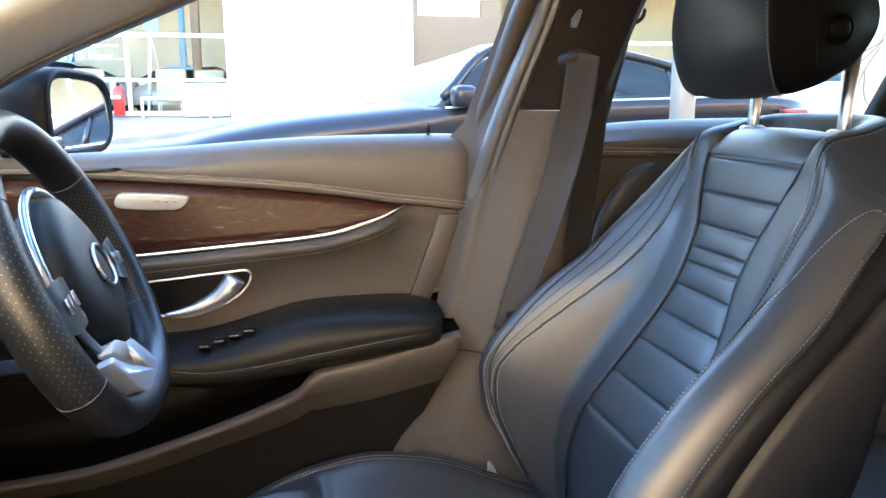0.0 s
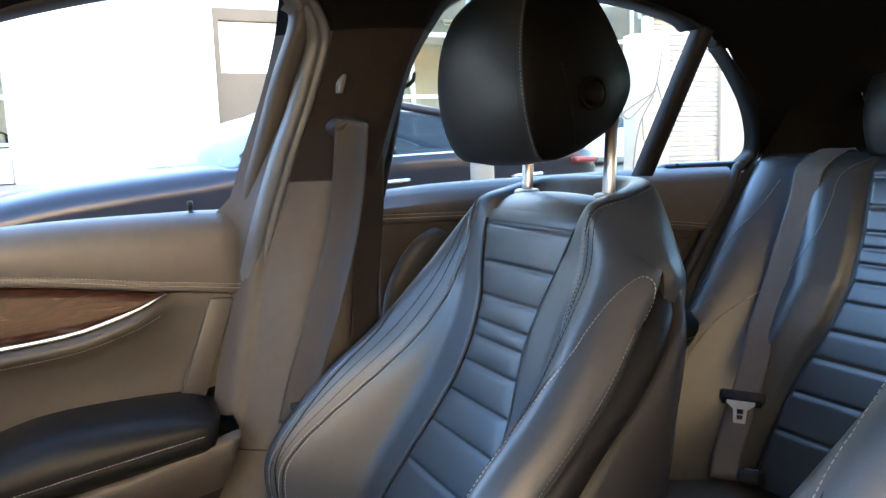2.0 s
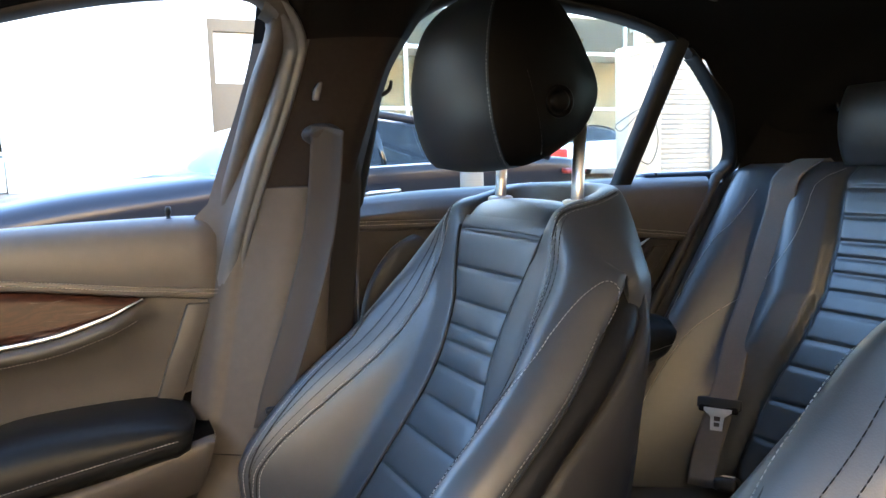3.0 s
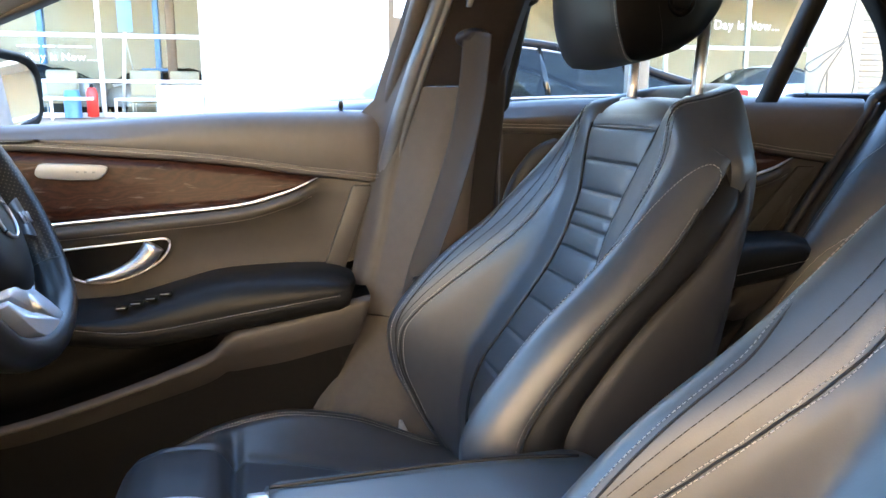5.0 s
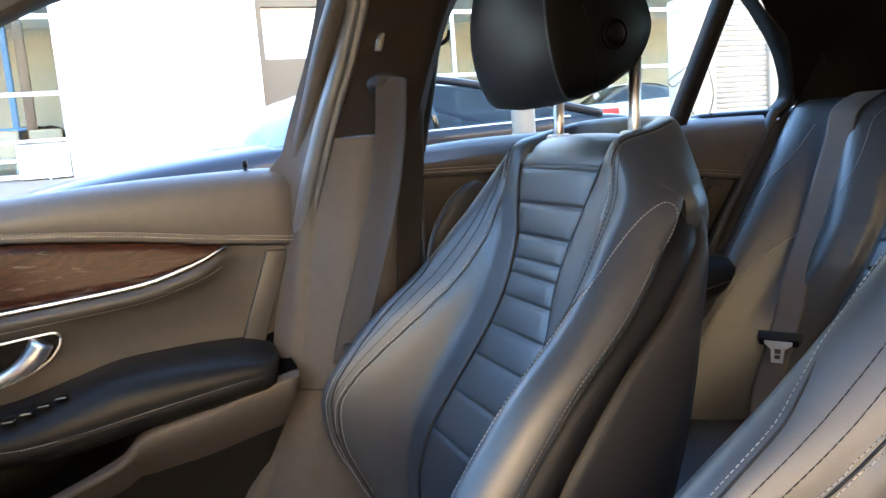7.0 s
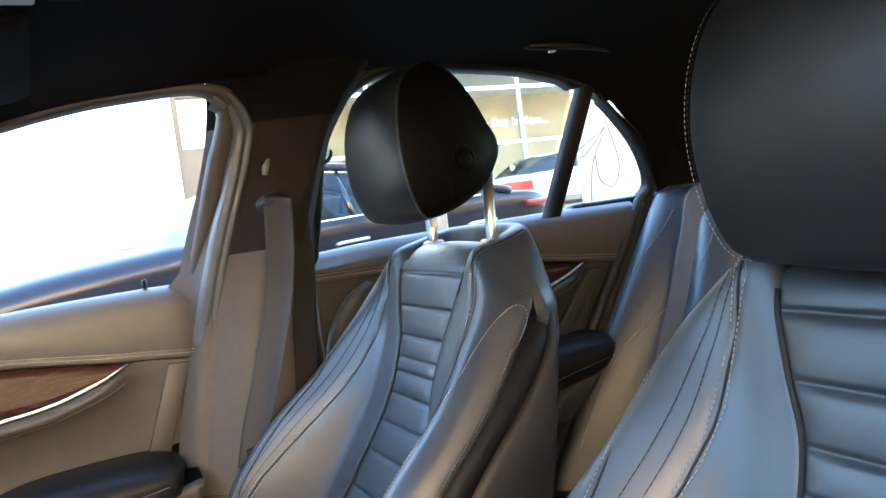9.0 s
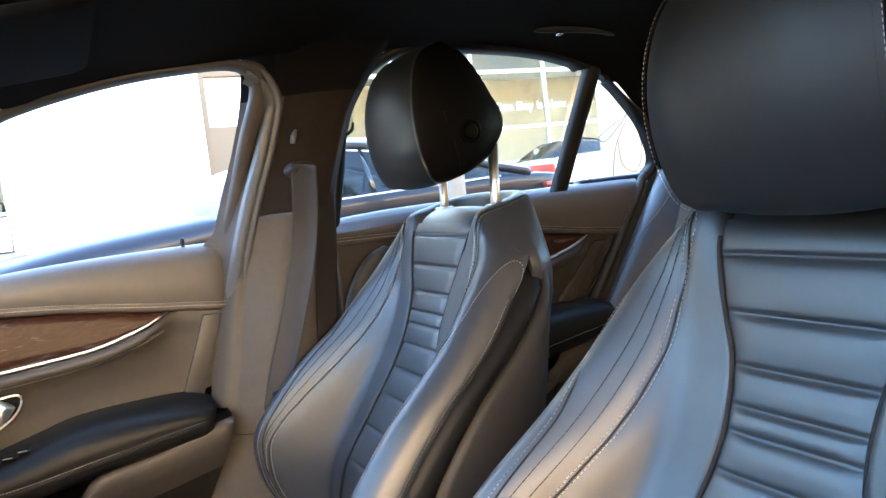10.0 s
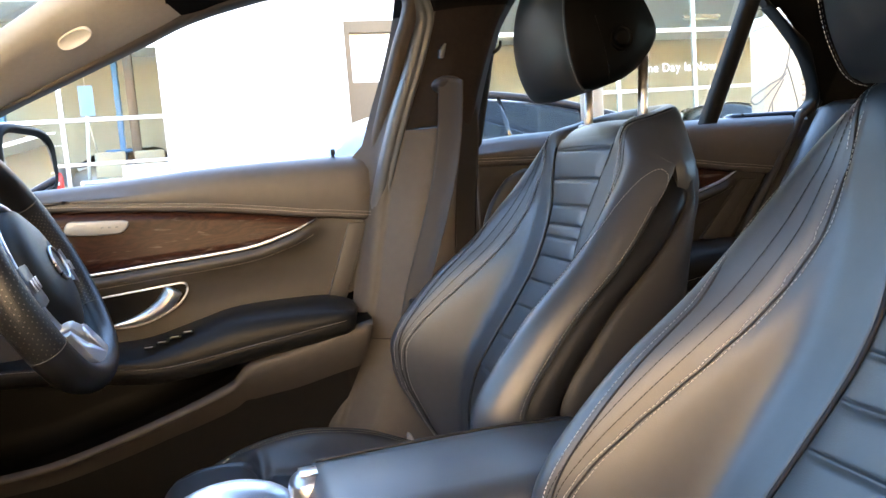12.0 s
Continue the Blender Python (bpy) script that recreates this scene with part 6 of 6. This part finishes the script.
tagged(part("tan_window", box((3.72, FY - 0.05, 3.15), (5.4, FY + 0.0, 4.43), 0.01), WHITE, smooth=False), "bright white blind behind the opening", "blind", kind="structure")
# unseen wall, added to block light through the rear left windows
tagged(part("unseen_yard_wall", box((0.5, -2.4, 0), (16, -2.1, 3.5), 0.02), BLOCKER_WALL), "unseen brown wall added to darken the cabin's rear left", "wall", kind="structure")
# out of view; added as a sunlit surface that warms the cabin
tagged(part("bounce_building", box((-10, -20, 0), (40, -9.0, 8.0), 0), SANDSTONE, smooth=False), "unseen tan building added to bounce warm light", "building", kind="structure")


def glazed_front(x0, x1, y, posts, rails, z0, z1, label):
    """Slim frames with panes between them."""
    g = thing("glazed_front", ((x0 + x1) / 2, y, z0), label, "shop window")
    for x in posts:
        add("post", box((x - 0.05, y - 0.06, z0), (x + 0.05, y + 0.06, z1), 0.01), ALU, g)
    for z, t in rails:
        add("rail", box((x0, y - 0.05, z - t), (x1, y + 0.05, z + t), 0.01), ALU, g)
    for a, b in zip(posts, posts[1:]):
        pane = add("pane", box((a + 0.05, y - 0.008, z0), (b - 0.05, y + 0.008, z1), 0), SHOP_GLASS, g, smooth=False)
        pane.visible_shadow = False
    return g


glazed_front(-8.3, -0.97, FY, [-8.3, -5.83, -3.33, -0.99], [(0.72, 0.06), (1.52, 0.04), (2.58, 0.05), (4.3, 0.06)], 0.66, 5.4, "pale framed showroom window with white lettering")
glazed_front(5.9, 26.0, FY, [5.9, 6.4, 9.0, 11.6, 14.2, 16.8, 19.4, 22.0, 26.0], [(0.72, 0.06), (1.52, 0.04), (2.58, 0.05), (4.3, 0.06)], 0.66, 5.4, "long pale framed showroom window")


def sign(text, at, size, mat, name, label, parent):
    """Raised letters, each a part of its own."""
    x = 0.0
    for ch in text:
        if ch == " ":
            x += 0.28 * size
            continue
        cu = bpy.data.curves.new(name, "FONT")
        cu.body, cu.size, cu.extrude = ch, size, 0.004
        tmp = bpy.data.objects.new(name, cu)
        me = bpy.data.meshes.new_from_object(tmp)
        bpy.data.objects.remove(tmp)
        wide = max(v.co.x for v in me.vertices)
        me.transform(Matrix.Translation(Vector(at) + Vector((x, 0, 0))) @ pose(0, 0, 0, 90, 0, 0))
        add(name, me, mat, parent, "", smooth=False)
        x += wide + 0.09 * size


LETTER = material("white_lettering", (0.85, 0.85, 0.84), 0.6, vary=0.02)
s1 = thing("window_lettering", (-4.5, FY - 0.08, 1.98), "white lettering on the showroom glass", "lettering", "lettering")
sign("One Day Is Now....", (-5.5, FY - 0.07, 1.99), 0.25, LETTER, "letter", "white words on glass", s1)
for k, (x0, x1) in enumerate(((-5.1, -4.62), (-4.55, -4.3), (-4.2, -3.9), (-3.85, -3.5))):
    add("small_word", box((x0, FY - 0.075, 2.29), (x1, FY - 0.069, 2.33), 0), LETTER, s1, smooth=False)
s2 = thing("window_lettering", (13.3, FY - 0.08, 3.1), "white lettering on the showroom glass", "lettering", "lettering")
sign("One Day Is Now...", (12.25, FY - 0.07, 3.1), 0.36, LETTER, "letter", "white words on glass", s2)

# railing before the window
rail = thing("railing", (-3, FY - 0.9, 0.65), "low white railing in front of the showroom", "railing")
for x in (-8.2, -6.9, -5.6, -4.3, -2.93, -1.42):
    add("post", tube([(x, FY - 0.9, 0.6), (x, FY - 0.9, 1.1)], 0.03, 8), WHITE, rail)
add("top_rail", tube([(-8.2, FY - 0.9, 1.1), (-3.4, FY - 0.9, 1.1)], 0.035, 8), WHITE, rail)
add("top_rail", tube([(-2.93, FY - 0.9, 1.08), (-1.5, FY - 0.9, 1.08), (-1.42, FY - 0.9, 1.0)], 0.035, 8), WHITE, rail)
ext = thing("fire_extinguisher", (-3.5, FY - 0.5, 0.66), "red fire extinguisher by the window frame", "fire extinguisher")
add("cylinder", tube([(-3.5, FY - 0.5, 0.68), (-3.5, FY - 0.5, 0.7), (-3.5, FY - 0.5, 1.25), (-3.5, FY - 0.5, 1.36)], lambda u: 0.13 if 0.05 < u < 0.8 else 0.09, 14), RED, ext)
add("valve", tube([(-3.5, FY - 0.5, 1.36), (-3.5, FY - 0.5, 1.44)], 0.04, 8), BLACK, ext)
drum = thing("blue_drum", (-3.95, FY - 0.4, 0.66), "blue plastic drum with a pale band", "drum")
add("drum_body", tube([(-3.95, FY - 0.4, 0.66), (-3.95, FY - 0.4, 0.67), (-3.95, FY - 0.4, 1.12), (-3.95, FY - 0.4, 1.3)], lambda u: 0.19 if u < 0.9 else 0.15, 16), BLUE, drum)


def far_car(x, y, z, turn, mat, label):
    """A whole small car for the showroom and the yard."""
    c = thing("showroom_car", (x, y, z), label, "car", "cars by the showroom")
    m = Matrix.Translation((x, y, z)) @ pose(0, 0, 0, 0, 0, turn)
    prof_b = [(-2.2, 0.55), (-2.1, 0.72), (-1.2, 0.86), (-0.8, 0.92), (0.9, 0.98), (1.9, 0.98), (2.15, 0.9), (2.25, 0.6)]
    rows = []
    for i in range(24):
        u = -2.2 + 4.45 * i / 23
        b = interp(u, prof_b)
        h = 0.88 * (1 - 0.15 * (abs(u) / 2.25) ** 4)
        rows.append([m @ Vector((u, v * h, w)) for v, w in ((-0.95, 0.25), (-1, 0.5), (-0.98, b - 0.12), (-0.9, b), (-0.5, b + 0.03), (0, b + 0.04), (0.5, b + 0.03), (0.9, b), (0.98, b - 0.12), (1, 0.5), (0.95, 0.25))])
    add("body", loft(rows, False, True), mat, c)
    rows = []
    for i in range(14):
        u = -0.95 + 2.6 * i / 13
        r = interp(u, [(-0.95, 0.93), (-0.2, 1.36), (0.3, 1.42), (0.9, 1.36), (1.65, 0.99)])
        t = max(0.0, (r - 0.95) / 0.47)
        rows.append([m @ Vector((u, v, w)) for v, w in ((-0.78, 0.93), (-0.72 + 0.1 * t * 0, 0.93 + (r - 0.93) * 0.5), (-0.78 + 0.2 * t, r - 0.02), (0, r + 0.01), (0.78 - 0.2 * t, r - 0.02), (0.72, 0.93 + (r - 0.93) * 0.5), (0.78, 0.93))])
    add("cabin", loft(rows), TINT, c, "dark glazed cabin")
    add("roof", loft([[p + Vector((0, 0, 0.01)) for p in r[2:5]] for r in rows[4:11]]), mat, c)
    for u in (-1.35, 1.4):
        for v in (-0.86, 0.86):
            a, b = m @ Vector((u, v - 0.1, 0.32)), m @ Vector((u, v + 0.1, 0.32))
            add("wheel", tube([a, b], 0.32, 16), RUBBER, c)
    return c


SILVER = material("silver_car_paint", (0.45, 0.45, 0.44), 0.3, metal=0.6, vary=0.04, coat=0.6)
DARK_PAINT = material("black_car_paint", (0.015, 0.015, 0.016), 0.25, vary=0.1, coat=0.8)
far_car(-2.3, FY + 4.6, 0.66, 70, SILVER, "silver car facing the showroom window")
far_car(-5.9, FY + 3.4, 0.66, -12, SILVER, "silver car inside the showroom")
far_car(-3.2, FY + 6.0, 0.66, 4, WHITE_PAINT, "white car at the back of the showroom")
far_car(-7.6, FY + 6.2, 0.66, 0, DARK_PAINT, "dark car at the back of the showroom")
far_car(12.4, FY - 3.0, 0.5, 10, WHITE_PAINT, "white car standing before the showroom")
far_car(18.0, FY - 4.5, 0.42, 4, SILVER, "silver car standing before the showroom")
cab = thing("white_cabinet", (-1.7, FY - 0.4, 0.66), "white cabinet standing by the pier", "cabinet")
add("carcass", box((-2.05, FY - 0.7, 0.66), (-1.0, FY - 0.25, 1.42), 0.02), WHITE, cab)
pil = thing("brown_column", (-1.97, FY + 3.0, 0.66), "brown painted column inside the showroom", "column")
add("shaft", box((-2.1, FY + 2.9, 0.66), (-1.86, FY + 3.14, 5.4), 0.02), COLUMN, pil)
ban = thing("hanging_banner", (-3.15, FY + 3.0, 3.25), "light blue banner hanging in the showroom", "banner")
add("cloth", box((-3.34, FY + 2.98, 2.93), (-2.96, FY + 3.0, 3.75), 0.004), BANNER, ban)
add("cord", tube([(-3.15, FY + 2.99, 3.75), (-3.15, FY + 2.99, 5.4)], 0.012, 6), ALU, ban)
stand = thing("display_stand", (-3.2, FY + 2.6, 0.66), "white leaning display stand", "display stand")
add("leg", tube([(-3.3, FY + 2.6, 0.66), (-3.2, FY + 2.6, 1.9), (-3.12, FY + 2.6, 2.9)], 0.05, 8), WHITE_PAINT, stand)
add("brace", tube([(-2.98, FY + 2.62, 1.9), (-3.12, FY + 2.6, 2.8)], 0.02, 6), ALU, stand)
for x, y in ((-5.2, 2.5), (-2.8, 4.0), (-7.0, 4.0), (8.0, 3.5), (12.5, 3.5), (17.0, 3.5)):
    tube_lamp = thing("ceiling_lamp", (x, FY + y, 5.2), "white tube lamp under the showroom ceiling", "ceiling lamp", "showroom lamps")
    add("housing", box((x - 0.75, FY + y - 0.08, 5.28), (x + 0.75, FY + y + 0.08, 5.4), 0.02), ALU, tube_lamp)
    add("tube", tube([(x - 0.7, FY + y, 5.24), (x + 0.7, FY + y, 5.24)], 0.03, 8), WHITE_PAINT, tube_lamp)
for x, y in ((-2.55, 1.3), (-1.6, 1.7), (-4.6, 1.5)):
    seat = thing("office_chair", (x, FY + y, 0.66), "pale tub chair inside the showroom", "chair", "showroom chairs")
    add("seat", box((x - 0.35, FY + y - 0.3, 1.0), (x + 0.35, FY + y + 0.3, 1.2), 0.06, 3), CREAM, seat)
    add("backrest", box((x - 0.38, FY + y + 0.22, 1.15), (x + 0.38, FY + y + 0.36, 1.85), 0.06, 3), CREAM, seat)
    for u in (-0.28, 0.28):
        for v in (-0.24, 0.24):
            add("leg", tube([(x + u, FY + y + v, 0.66), (x + u, FY + y + v, 1.02)], 0.02, 6), ALU, seat)
for x in (-2.47, -5.6):
    p = thing("blue_lift", (x, FY + 4.5, 0.66), "blue workshop lift post inside the showroom", "lift", "lift posts")
    add("column", box((x - 0.11, FY + 4.4, 0.66), (x + 0.05, FY + 4.7, 4.8), 0.02), BLUE, p)
    add("arm", box((x - 0.5, FY + 4.25, 1.9), (x + 0.5, FY + 4.35, 2.02), 0.02), BLUE, p)

# shutter, machine and hoses at the side of the yard
sh = thing("roller_shutter", (8.6, 9.0, 0.2), "white roller shutter with fine slats", "shutter")
for k in range(34):
    z = 0.3 + 0.075 * k
    add("slat", box((7.95, 9.0, z), (9.3, 9.03, z + 0.07), 0.008, 1), SHUTTER, sh)
add("post", box((9.3, 8.95, 0.0), (9.48, 9.1, 3.4), 0.01), SHUTTER, sh)
add("post", box((7.85, 8.95, 0.0), (7.95, 9.1, 3.4), 0.01), ALU, sh)
tagged(part("wall_side", box((9.48, 9.0, 0.0), (13.0, 9.2, 3.6), 0.02), INSIDE), "grey wall beside the shutter", "wall", kind="structure")
tagged(part("shutter_box", box((7.85, 8.9, 2.85), (9.6, 9.2, 3.4), 0.03), SHUTTER), "white shutter box", "wall", kind="structure")
mach = thing("service_machine", (7.5, 8.6, 0.1), "cream service cabinet with hoses on a bracket", "machine")
add("cabinet", box((7.25, 8.5, 0.1), (7.85, 8.8, 2.55), 0.03), CREAM, mach)
add("bracket", tube([(7.0, 8.4, 2.35), (7.5, 8.4, 2.5), (7.9, 8.4, 2.45)], 0.02, 8), ALU, mach)
for pts in ([(7.6, 2.3), (7.456, 1.77), (7.2, 1.62), (6.913, 1.45), (7.0, 1.38), (7.3, 1.6), (7.5, 1.78)], [(7.5, 1.9), (7.6, 1.6), (7.676, 1.257), (7.6, 1.0), (7.485, 0.922), (7.293, 1.049), (7.25, 1.4)], [(7.45, 1.7), (7.2, 1.3), (7.09, 0.745), (7.08, 0.35)]):
    add("hose", tube(spline([(x, 8.38, z) for x, z in pts], 40), 0.01, 8), HOSE, mach, "grey hanging hose")
trolley = thing("tool_trolley", (6.63, 9.6, 0.15), "red tool trolley standing in the yard", "tool trolley")
add("carcass", box((6.4, 9.4, 0.28), (6.87, 9.8, 1.18), 0.03, 3), RED, trolley)
for k in range(3):
    add("drawer", box((6.43, 9.385, 0.36 + 0.27 * k), (6.84, 9.402, 0.6 + 0.27 * k), 0.008, 2), RED, trolley)
for x in (6.45, 6.82):
    for y in (9.45, 9.75):
        z = ground_z(y)
        add("castor", tube([(x - 0.02, y, z + 0.07), (x + 0.02, y, z + 0.07)], 0.07, 12), RUBBER, trolley)
# unseen block that keeps pale low sky out of the windscreen
tagged(part("blocker_building", box((-16, -40, 0), (-8, 13, 3.1), 0), INSIDE, smooth=False), "unseen low building added to block the low sky", "building", kind="structure")
